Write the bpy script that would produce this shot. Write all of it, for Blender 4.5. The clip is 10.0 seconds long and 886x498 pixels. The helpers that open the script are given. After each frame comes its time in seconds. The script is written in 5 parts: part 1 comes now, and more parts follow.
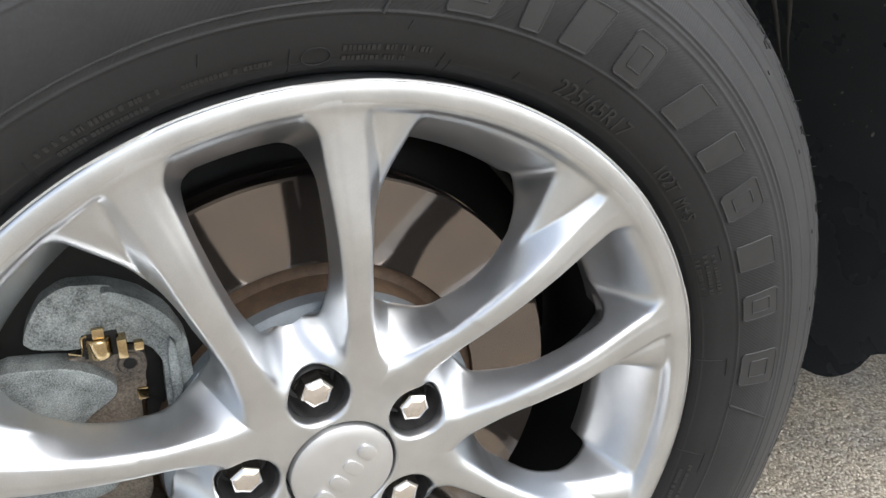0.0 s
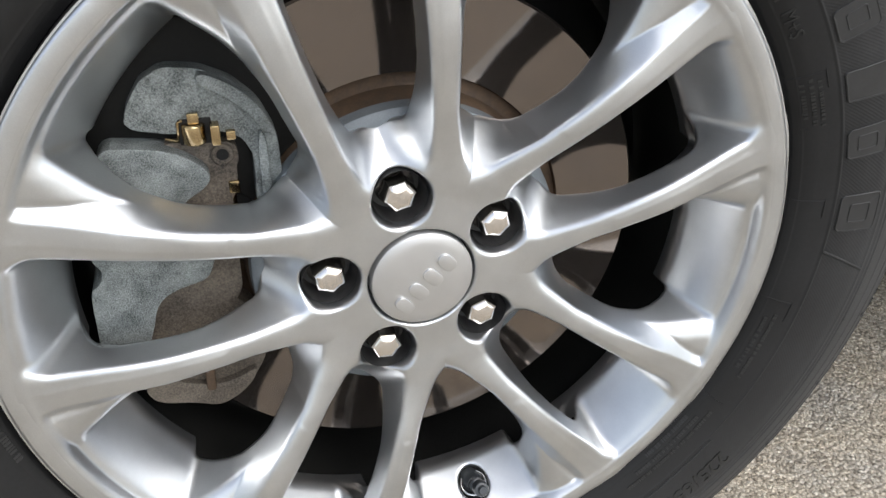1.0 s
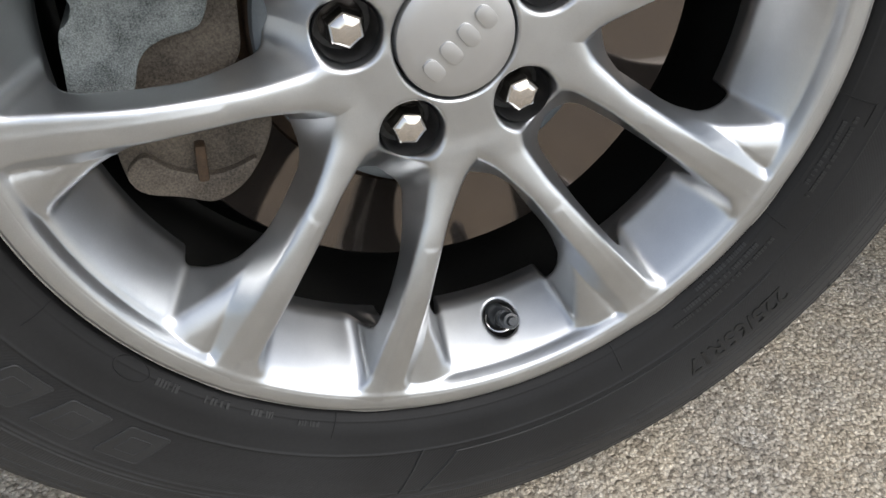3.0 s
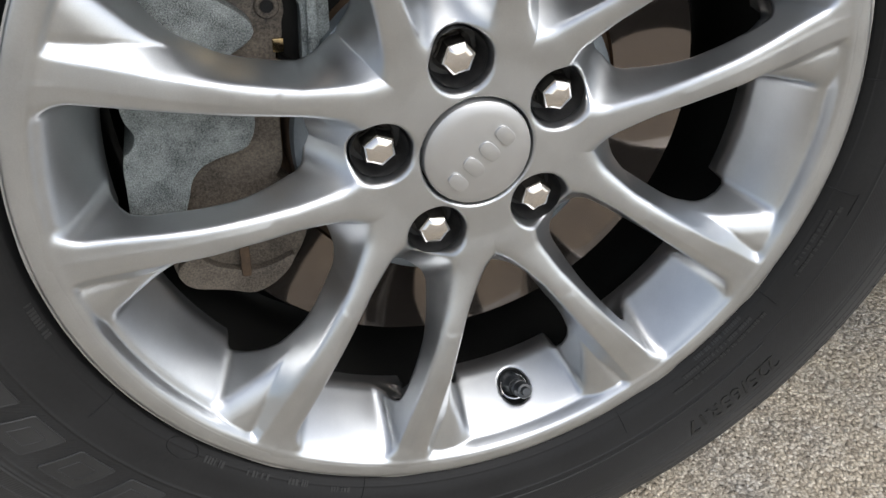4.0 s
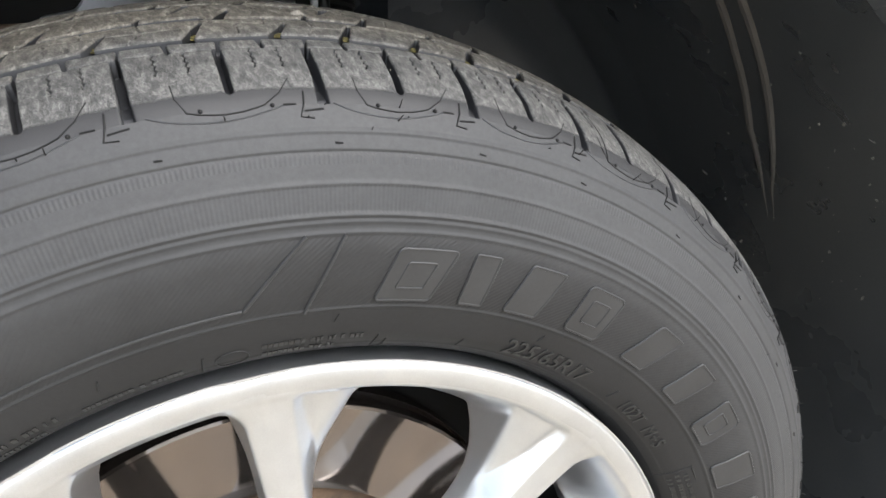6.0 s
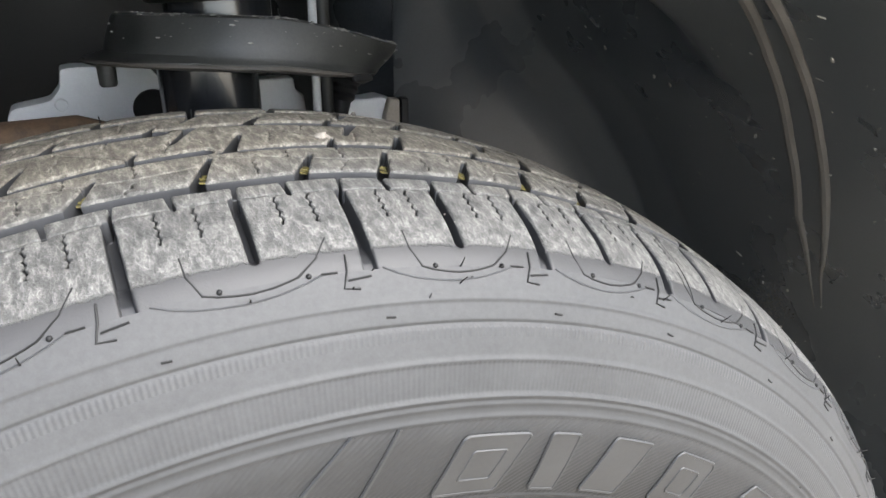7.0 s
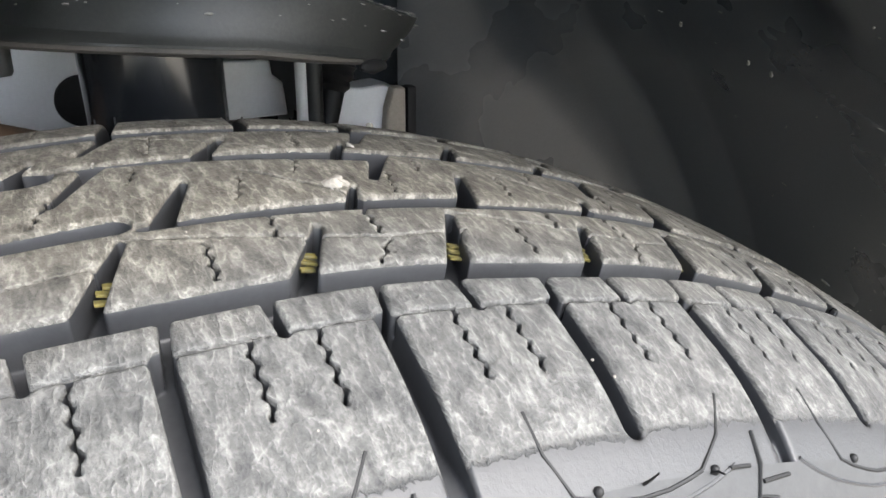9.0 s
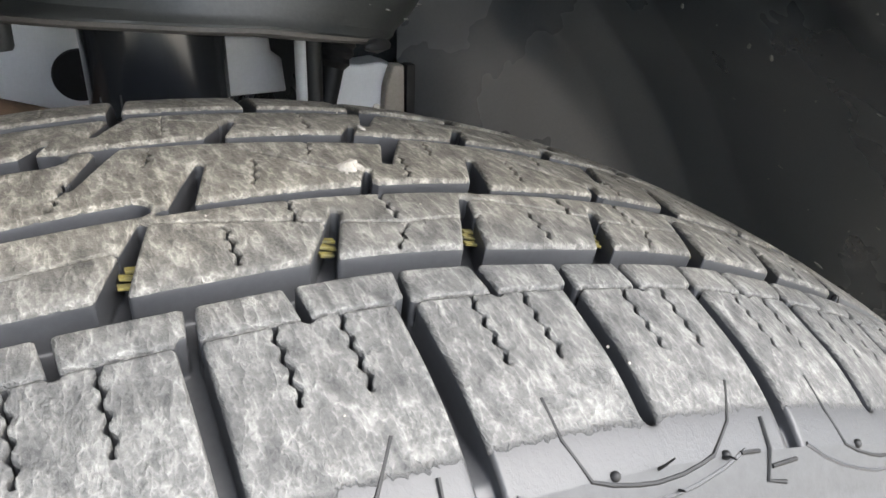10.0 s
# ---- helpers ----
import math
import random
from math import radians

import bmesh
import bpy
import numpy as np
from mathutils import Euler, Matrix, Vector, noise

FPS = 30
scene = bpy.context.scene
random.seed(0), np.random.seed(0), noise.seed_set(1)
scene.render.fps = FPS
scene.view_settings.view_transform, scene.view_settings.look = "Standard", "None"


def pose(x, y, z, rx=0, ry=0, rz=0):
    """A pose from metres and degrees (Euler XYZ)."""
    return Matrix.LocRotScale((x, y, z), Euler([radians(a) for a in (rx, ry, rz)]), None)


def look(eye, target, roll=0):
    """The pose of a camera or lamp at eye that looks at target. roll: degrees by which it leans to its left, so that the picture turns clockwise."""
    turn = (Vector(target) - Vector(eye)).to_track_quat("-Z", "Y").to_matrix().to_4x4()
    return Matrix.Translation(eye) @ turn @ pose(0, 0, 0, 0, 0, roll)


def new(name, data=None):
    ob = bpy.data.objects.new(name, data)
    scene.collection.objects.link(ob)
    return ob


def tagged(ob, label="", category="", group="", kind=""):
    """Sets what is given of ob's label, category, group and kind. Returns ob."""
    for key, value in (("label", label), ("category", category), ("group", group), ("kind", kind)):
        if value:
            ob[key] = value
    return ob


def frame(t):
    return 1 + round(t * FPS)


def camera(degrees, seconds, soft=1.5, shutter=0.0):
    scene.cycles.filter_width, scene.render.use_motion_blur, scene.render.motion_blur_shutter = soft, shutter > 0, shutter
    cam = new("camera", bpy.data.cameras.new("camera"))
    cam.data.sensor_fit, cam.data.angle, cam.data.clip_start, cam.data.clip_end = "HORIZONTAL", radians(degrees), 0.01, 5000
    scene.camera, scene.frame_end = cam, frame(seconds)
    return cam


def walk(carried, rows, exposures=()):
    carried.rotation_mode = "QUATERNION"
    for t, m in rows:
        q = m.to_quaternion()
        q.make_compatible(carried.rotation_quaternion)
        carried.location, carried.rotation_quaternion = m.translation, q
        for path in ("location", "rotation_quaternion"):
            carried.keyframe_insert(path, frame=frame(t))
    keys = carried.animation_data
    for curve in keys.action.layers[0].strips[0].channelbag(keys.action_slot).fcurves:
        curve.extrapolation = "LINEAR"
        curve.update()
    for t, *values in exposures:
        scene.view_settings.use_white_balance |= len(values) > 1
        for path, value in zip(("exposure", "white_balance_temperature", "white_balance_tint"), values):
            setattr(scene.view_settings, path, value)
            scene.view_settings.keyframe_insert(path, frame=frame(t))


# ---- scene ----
# ---- camera ----
cam = camera(57.63, 10.0)
ROWS = [
    (0.00, -0.1024, -0.3694, 0.6706, -24.26, -25.49, 1.64),
    (0.20, -0.1120, -0.3790, 0.6646, -22.60, -26.27, 1.66),
    (0.50, -0.1069, -0.3843, 0.6475, -19.75, -28.49, 1.34),
    (0.70, -0.1123, -0.3861, 0.6345, -18.87, -29.91, 1.35),
    (1.00, -0.1099, -0.3975, 0.6116, -17.42, -30.97, 1.13),
    (1.20, -0.1099, -0.3987, 0.6000, -17.66, -31.95, 1.53),
    (1.50, -0.1073, -0.4009, 0.5693, -17.77, -31.15, 1.65),
    (1.70, -0.1051, -0.3993, 0.5526, -18.04, -31.97, 2.08),
    (2.00, -0.1067, -0.3966, 0.5345, -18.63, -32.53, 2.24),
    (2.20, -0.1065, -0.3957, 0.5238, -18.48, -32.45, 2.32),
    (2.50, -0.1138, -0.3855, 0.5055, -18.50, -33.23, 2.19),
    (2.70, -0.1166, -0.3816, 0.4958, -18.32, -33.68, 2.33),
    (3.05, -0.1279, -0.3828, 0.4856, -18.09, -34.07, 2.46),
    (3.40, -0.1434, -0.3891, 0.4948, -18.08, -34.27, 2.33),
    (3.80, -0.1448, -0.3837, 0.5277, -18.53, -34.04, 2.19),
    (4.00, -0.1436, -0.3842, 0.5533, -18.42, -33.92, 2.29),
    (4.20, -0.1401, -0.3783, 0.5770, -18.92, -33.91, 2.84),
    (4.50, -0.1158, -0.3569, 0.6161, -19.17, -33.62, 2.53),
    (4.70, -0.0991, -0.3462, 0.6353, -19.97, -33.60, 1.97),
    (5.00, -0.0807, -0.3387, 0.6651, -19.89, -32.18, 0.79),
    (5.20, -0.0663, -0.3323, 0.6907, -20.22, -30.73, 0.42),
    (5.50, -0.0603, -0.3234, 0.7284, -21.84, -28.58, 0.69),
    (5.70, -0.0510, -0.3207, 0.7459, -22.44, -26.73, 0.49),
    (6.05, -0.0420, -0.3076, 0.7747, -23.50, -24.76, 0.62),
    (6.40, -0.0410, -0.2898, 0.7850, -23.99, -23.43, 0.32),
    (6.80, -0.0405, -0.2536, 0.7870, -24.63, -22.82, 0.20),
    (7.00, -0.0412, -0.2305, 0.7911, -25.13, -22.79, 0.12),
    (7.20, -0.0395, -0.2084, 0.7921, -25.24, -22.75, 0.17),
    (7.50, -0.0319, -0.1753, 0.7912, -25.64, -22.64, 0.21),
    (7.70, -0.0278, -0.1553, 0.7884, -25.73, -22.64, -0.15),
    (8.00, -0.0234, -0.1303, 0.7781, -26.43, -23.27, 0.43),
    (8.20, -0.0209, -0.1225, 0.7752, -26.78, -23.45, 0.75),
    (8.50, -0.0172, -0.1139, 0.7745, -26.97, -23.95, 0.73),
    (8.70, -0.0129, -0.1073, 0.7711, -26.80, -24.02, 0.57),
    (9.00, -0.0094, -0.0937, 0.7703, -27.39, -24.53, 0.99),
    (9.20, -0.0084, -0.0875, 0.7690, -28.08, -25.02, 1.71),
    (9.50, -0.0009, -0.0840, 0.7646, -26.83, -25.18, 1.04),
    (9.70, -0.0031, -0.0824, 0.7675, -27.64, -25.70, 1.30),
    (10.00, -0.0142, -0.0919, 0.7725, -28.28, -26.22, 1.99),
]
EXPOSURES = [(0.0, 1.15), (1.0, 0.84), (1.75, 0.61), (2.5, 0.45), (4.0, 0.43), (4.5, 0.55), (5.0, 0.78), (5.7, 1.58), (6.8, 2.68), (7.5, 2.98), (8.5, 2.95), (10.0, 2.97)]


def eye(x, y, z, yaw, pitch, roll):
    return pose(x, y, z, 0, 0, yaw) @ pose(0, 0, 0, 90 + pitch, 0, 0) @ pose(0, 0, 0, 0, 0, roll)


walk(cam, [(t, eye(*row)) for t, *row in ROWS], EXPOSURES)

# ---- world and sun ----
SUN_UP, SUN_ROUND = 50.0, 150.0
world = bpy.data.worlds.new("sky")
scene.world = world
world.use_nodes = True
wn = world.node_tree.nodes
sky = wn.new("ShaderNodeTexSky")
sky.sky_type, sky.sun_disc = "NISHITA", False
sky.sun_elevation, sky.sun_rotation = radians(SUN_UP), radians(SUN_ROUND)
sky.air_density, sky.dust_density = 1.0, 2.0
haze = wn.new("ShaderNodeHueSaturation")
haze.inputs["Saturation"].default_value = 0.55
world.node_tree.links.new(sky.outputs[0], haze.inputs["Color"])
world.node_tree.links.new(haze.outputs[0], wn["Background"].inputs[0])
wn["Background"].inputs[1].default_value = 0.15
lamp = bpy.data.lights.new("sun", "SUN")
lamp.energy, lamp.angle, lamp.color = 1.2, radians(55), (1.0, 0.99, 0.98)
sun = new("sun", lamp)
sun.matrix_world = look((math.sin(radians(SUN_ROUND)) * 5, math.cos(radians(SUN_ROUND)) * 5, 5 * math.tan(radians(SUN_UP))), (0, 0, 0))

# ---- materials ----


def material(name, colour, rough=0.5, metal=0.0, coat=0.0):
    m = bpy.data.materials.new(name)
    m.use_nodes = True
    b = m.node_tree.nodes["Principled BSDF"]
    b.inputs["Base Color"].default_value = (*colour, 1)
    b.inputs["Roughness"].default_value, b.inputs["Metallic"].default_value = rough, metal
    b.inputs["Coat Weight"].default_value = coat
    return m


def node(m, kind, **values):
    n = m.node_tree.nodes.new("ShaderNode" + kind)
    for k, v in values.items():
        if k == "op":
            n.operation = v
        else:
            n.inputs[k].default_value = v
    return n


def link(m, a, b):
    m.node_tree.links.new(a, b)


def bsdf(m):
    return m.node_tree.nodes["Principled BSDF"]


def coords(m, stretch=(1, 1, 1)):
    c = m.node_tree.nodes.new("ShaderNodeTexCoord")
    v = node(m, "Mapping", Scale=stretch)
    link(m, c.outputs["Object"], v.inputs[0])
    return v.outputs[0]


def noise_fac(m, scale, detail=4.0, rough=0.55, stretch=(1, 1, 1)):
    n = node(m, "TexNoise", Scale=scale, Detail=detail, Roughness=rough)
    link(m, coords(m, stretch), n.inputs["Vector"])
    return n.outputs["Fac"]


def ramp(m, fac, stops):
    n = m.node_tree.nodes.new("ShaderNodeValToRGB")
    e = n.color_ramp.elements
    while len(e) < len(stops):
        e.new(0.5)
    for k, (p, c) in enumerate(stops):
        e[k].position, e[k].color = p, (*c, 1)
    link(m, fac, n.inputs[0])
    return n.outputs[0]


def grey(v):
    return (v, v, v)


def bump(m, fac, strength=0.3, distance=0.001, under=None):
    n = node(m, "Bump", Strength=strength, Distance=distance)
    link(m, fac, n.inputs["Height"])
    if under:
        link(m, under, n.inputs["Normal"])
    return n.outputs[0]


def mix(m, fac, a, b, blend="MIX"):
    n = m.node_tree.nodes.new("ShaderNodeMix")
    n.data_type, n.blend_type = "RGBA", blend
    for sock, v in ((n.inputs[0], fac), (n.inputs[6], a), (n.inputs[7], b)):
        if isinstance(v, bpy.types.NodeSocket):
            link(m, v, sock)
        else:
            sock.default_value = v if isinstance(v, float) else (*v, 1)
    return n.outputs[2]


def maths(m, op, a, b=0.0, c=0.0):
    n = m.node_tree.nodes.new("ShaderNodeMath")
    n.operation = op
    for sock, v in zip(n.inputs, (a, b, c)):
        if isinstance(v, bpy.types.NodeSocket):
            link(m, v, sock)
        else:
            sock.default_value = v
    return n.outputs[0]


def worn(name, dark, light, scale, rough=(0.4, 0.6), metal=0.0, grain=600.0, relief=0.2, depth=0.0004, coat=0.0, tight=False):
    """A surface whose colour, gloss and relief vary at a coarse and at a fine scale."""
    m = material(name, dark, rough[0], metal, coat)
    coarse, fine = noise_fac(m, scale), noise_fac(m, grain, 3.0, 0.7)
    both = maths(m, "ADD", maths(m, "MULTIPLY", coarse, 0.45 if tight else 0.65), maths(m, "MULTIPLY", fine, 0.55 if tight else 0.35))
    link(m, ramp(m, both, [(0.34, dark), (0.66, light)] if tight else [(0.32, dark), (0.68, light)]), bsdf(m).inputs["Base Color"])
    link(m, ramp(m, coarse, [(0.15, grey(rough[0])), (0.85, grey(rough[1]))]), bsdf(m).inputs["Roughness"])
    link(m, bump(m, both, relief, depth), bsdf(m).inputs["Normal"])
    return m


ZC = 0.348  # height of the wheel's axle

SILVER = worn("silver_wheel_paint", (0.515, 0.530, 0.542), (0.630, 0.646, 0.658), 30, (0.31, 0.38), 0.98, 1500, 0.05, 0.00004, coat=0.3)
CAP = worn("silver_cap_paint", (0.52, 0.52, 0.515), (0.57, 0.57, 0.565), 60, (0.42, 0.47), 0.85, 4000, 0.05, 0.00005)
CHROME = worn("chrome", (0.76, 0.72, 0.68), (0.84, 0.80, 0.76), 80, (0.06, 0.10), 1.0, 500, 0.02, 0.00005)
# near black: shade inside the wheel put into the colour, with some dust
SHADE_BLACK = worn("shade_black_inside", (0.003, 0.003, 0.0028), (0.009, 0.009, 0.008), 25, (0.45, 0.7), 0.0, 300, 0.2, 0.0004)
BLACK = worn("black_rubber", (0.008, 0.008, 0.008), (0.014, 0.014, 0.014), 60, (0.5, 0.6))
# deep cavity's shade put into the walls' near-black colour
INNER = worn("shade_dark_inner_body", (0.006, 0.007, 0.0075), (0.016, 0.0165, 0.0165), 12, (0.4, 0.6), 0.0, 400, 0.1, 0.0004)
PLASTIC = worn("black_liner_plastic", (0.0215, 0.0253, 0.0285), (0.041, 0.0447, 0.0475), 9, (0.20, 0.38), 0.0, 500, 0.05, 0.0003)
CAST = worn("grey_cast_iron", (0.036, 0.042, 0.042), (0.40, 0.435, 0.425), 70, (0.28, 0.50), 0.45, 1100, 1.0, 0.0014, tight=True)
# darker than the wheel paint: the recess's shade put into the colour
WELL = worn("shaded_nut_well", (0.05, 0.05, 0.05), (0.12, 0.12, 0.12), 80, (0.35, 0.5), 0.7, 600, 0.2, 0.0003)
PAD = worn("tan_brake_pad", (0.024, 0.019, 0.015), (0.20, 0.168, 0.132), 30, (0.5, 0.8), 0.15, 800, 0.7, 0.0008, tight=True)
BRASS = worn("gold_clip_steel", (0.36, 0.265, 0.14), (0.50, 0.385, 0.22), 120, (0.16, 0.28), 1.0, 900, 0.1, 0.0002)
HAT = worn("grey_rotor_hat", (0.11, 0.127, 0.137), (0.19, 0.21, 0.225), 40, (0.45, 0.55), 0.3, 900, 0.15, 0.0003)
RUST = worn("brown_rust", (0.035, 0.022, 0.013), (0.11, 0.068, 0.038), 90, (0.6, 0.85), 0.1, 700, 0.5, 0.0005)
for dull in (SHADE_BLACK, BLACK):
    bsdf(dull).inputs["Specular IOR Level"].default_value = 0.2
STEEL = worn("black_strut_steel", (0.009, 0.010, 0.011), (0.014, 0.015, 0.017), 40, (0.13, 0.20), 0.0, 600, 0.08, 0.0003)
RIM_DUST = worn("dusty_rim", (0.010, 0.010, 0.009), (0.065, 0.056, 0.046), 30, (0.6, 0.85), 0.0, 900, 0.5, 0.0004)
DUSTY = worn("dusty_spring_seat", (0.009, 0.0105, 0.0100), (0.032, 0.032, 0.029), 28, (0.38, 0.6), 0.0, 700, 0.4, 0.0005)
TAN = worn("tan_primer", (0.20, 0.17, 0.135), (0.34, 0.30, 0.25), 40, (0.5, 0.7), 0.0, 500, 0.2, 0.0003)
BODY = worn("light_grey_body_paint", (0.54, 0.545, 0.55), (0.66, 0.665, 0.67), 18, (0.4, 0.55), 0.0, 500, 0.1, 0.0003)


def rotor_metal():
    m = material("brushed_rotor_steel", (0.26, 0.235, 0.215), 0.3, 0.9)
    c = m.node_tree.nodes.new("ShaderNodeTexCoord")
    s = m.node_tree.nodes.new("ShaderNodeSeparateXYZ")
    link(m, c.outputs["Object"], s.inputs[0])
    r = maths(m, "SQRT", maths(m, "ADD", maths(m, "POWER", s.outputs[0], 2.0), maths(m, "POWER", s.outputs[2], 2.0)))
    rings = node(m, "TexNoise", Scale=1800.0, Detail=3.0)
    rings.noise_dimensions = "1D"
    link(m, r, rings.inputs["W"])
    spots = noise_fac(m, 320, 4, 0.7)
    link(m, mix(m, maths(m, "MULTIPLY", rings.outputs["Fac"], 0.6), (0.235, 0.203, 0.18), (0.135, 0.111, 0.095)), bsdf(m).inputs["Base Color"])
    link(m, ramp(m, spots, [(0.4, grey(0.07)), (0.75, grey(0.13))]), bsdf(m).inputs["Roughness"])
    link(m, bump(m, rings.outputs["Fac"], 0.05, 0.0001), bsdf(m).inputs["Normal"])
    return m


ROTOR = rotor_metal()


def polar(m):
    c = m.node_tree.nodes.new("ShaderNodeTexCoord")
    s = m.node_tree.nodes.new("ShaderNodeSeparateXYZ")
    link(m, c.outputs["Object"], s.inputs[0])
    r = maths(m, "SQRT", maths(m, "ADD", maths(m, "POWER", s.outputs[0], 2.0), maths(m, "POWER", s.outputs[2], 2.0)))
    return r, maths(m, "ARCTAN2", s.outputs[2], s.outputs[0])


def band(m, r, low, high):
    return maths(m, "MULTIPLY", maths(m, "GREATER_THAN", r, low), maths(m, "LESS_THAN", r, high))


def sidewall_rubber():
    """Moulded tyre rubber: knurled bands of fine ribs, dust and scuffs."""
    m = material("sidewall_rubber", (0.03, 0.03, 0.031), 0.5)
    r, a = polar(m)
    fine = maths(m, "SINE", maths(m, "MULTIPLY", a, 1130.0))
    slant = maths(m, "SINE", maths(m, "ADD", maths(m, "MULTIPLY", a, 700.0), maths(m, "MULTIPLY", r, 2600.0)))
    ribs = maths(m, "MULTIPLY", fine, maths(m, "ADD", maths(m, "MULTIPLY", band(m, r, 0.3080, 0.3183), 0.36), maths(m, "MULTIPLY", band(m, r, 0.3255, 0.3291), 0.6)))
    ribs = maths(m, "ADD", ribs, maths(m, "MULTIPLY", maths(m, "MULTIPLY", slant, 0.42), band(m, r, 0.2670, 0.2995)))
    dust, spots = noise_fac(m, 14, 5, 0.6), noise_fac(m, 420, 4, 0.7)
    both = maths(m, "ADD", maths(m, "MULTIPLY", dust, 0.55), maths(m, "MULTIPLY", spots, 0.45))
    # lighter outwards by radius: dust plus sky sheen put into the colour
    dust_and_sheen = ramp(m, maths(m, "MULTIPLY", maths(m, "ADD", r, maths(m, "MULTIPLY", maths(m, "SUBTRACT", dust, 0.5), 0.02)), 2.0), [(0.49, grey(0.24)), (0.565, grey(0.55)), (0.64, grey(1.0))])
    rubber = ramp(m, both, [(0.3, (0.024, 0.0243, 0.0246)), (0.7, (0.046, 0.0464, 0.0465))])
    link(m, mix(m, 1.0, rubber, dust_and_sheen, "MULTIPLY"), bsdf(m).inputs["Base Color"])
    bsdf(m).inputs["Specular IOR Level"].default_value = 0.3
    link(m, ramp(m, dust, [(0.3, grey(0.55)), (0.7, grey(0.66))]), bsdf(m).inputs["Roughness"])
    link(m, bump(m, ribs, 0.42, 0.00022, bump(m, spots, 0.28, 0.00025)), bsdf(m).inputs["Normal"])
    return m


SIDEWALL = sidewall_rubber()
PRINT = worn("small_print_rubber", (0.008, 0.0082, 0.008), (0.017, 0.0172, 0.0165), 30, (0.50, 0.60), 0.0, 700, 0.12, 0.0002)
RUBBER = worn("raised_rubber", (0.013, 0.0132, 0.0134), (0.026, 0.0262, 0.0262), 30, (0.50, 0.60), 0.0, 700, 0.12, 0.0002)


def tread_rubber():
    """Worn, dusty running surface; the grooves keep their darker rubber."""
    m = material("tread_rubber", (0.10, 0.10, 0.10), 0.75)
    r, a = polar(m)
    tilt = node(m, "Mapping", Rotation=(0.0, 0.0, 0.55), Scale=(1.0, 0.36, 1.0))
    place = m.node_tree.nodes.new("ShaderNodeTexCoord")
    link(m, place.outputs["Object"], tilt.inputs[0])
    streak = node(m, "TexNoise", Scale=330.0, Detail=6.0, Roughness=0.68)
    link(m, tilt.outputs[0], streak.inputs["Vector"])
    scuff = streak.outputs["Fac"]
    grit = noise_fac(m, 1050, 4, 0.75)
    wide = noise_fac(m, 26, 4, 0.6)
    both = maths(m, "ADD", maths(m, "MULTIPLY", scuff, 0.72), maths(m, "MULTIPLY", grit, 0.28))
    for turn, scale in ((0.6, 330.0), (-0.5, 270.0)):
        c = m.node_tree.nodes.new("ShaderNodeTexCoord")
        v = node(m, "Mapping", Rotation=(0.0, 0.0, turn), Scale=(1.0, 0.28, 1.0))
        link(m, c.outputs["Object"], v.inputs[0])
        n = node(m, "TexNoise", Scale=scale, Detail=2.0, Roughness=0.6)
        link(m, v.outputs[0], n.inputs["Vector"])
        line = maths(m, "MAXIMUM", maths(m, "SUBTRACT", 1.0, maths(m, "MULTIPLY", maths(m, "ABSOLUTE", maths(m, "SUBTRACT", n.outputs["Fac"], 0.5)), 22.0)), 0.0)
        both = maths(m, "ADD", both, maths(m, "MULTIPLY", line, 0.062))
    dusty = ramp(m, both, [(0.36, (0.023, 0.023, 0.0225)), (0.53, (0.067, 0.066, 0.062)), (0.71, (0.165, 0.162, 0.151))])
    c = m.node_tree.nodes.new("ShaderNodeTexCoord")
    s = m.node_tree.nodes.new("ShaderNodeSeparateXYZ")
    link(m, c.outputs["Object"], s.inputs[0])
    tan = ramp(m, both, [(0.37, (0.026, 0.023, 0.0175)), (0.53, (0.088, 0.080, 0.064)), (0.69, (0.22, 0.205, 0.172))])
    reach = maths(m, "ADD", s.outputs[1], maths(m, "MULTIPLY", maths(m, "SUBTRACT", wide, 0.5), 0.05))
    dusty = mix(m, ramp(m, maths(m, "MULTIPLY", reach, 10.0), [(0.12, grey(0.0)), (0.5, grey(1.0))]), dusty, tan)
    edge = maths(m, "ADD", maths(m, "SUBTRACT", maths(m, "ABSOLUTE", maths(m, "SUBTRACT", s.outputs[1], 0.075)), 0.0912), maths(m, "MULTIPLY", maths(m, "SUBTRACT", both, 0.5), 0.0055))
    worn_off = ramp(m, maths(m, "MULTIPLY_ADD", edge, 500.0, 0.5), [(0.3, grey(0.0)), (0.7, grey(1.0))])
    link(m, mix(m, worn_off, dusty, (0.023, 0.023, 0.0233)), bsdf(m).inputs["Base Color"])
    link(m, mix(m, worn_off, ramp(m, wide, [(0.3, grey(0.6)), (0.7, grey(0.85))]), grey(0.53)), bsdf(m).inputs["Roughness"])
    link(m, bump(m, maths(m, "MULTIPLY", both, maths(m, "SUBTRACT", 1.0, maths(m, "MULTIPLY", worn_off, 0.85))), 1.0, 0.0013), bsdf(m).inputs["Normal"])
    return m


TREAD = tread_rubber()
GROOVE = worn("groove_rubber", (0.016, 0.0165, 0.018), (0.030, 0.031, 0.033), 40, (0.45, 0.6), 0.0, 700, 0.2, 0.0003)


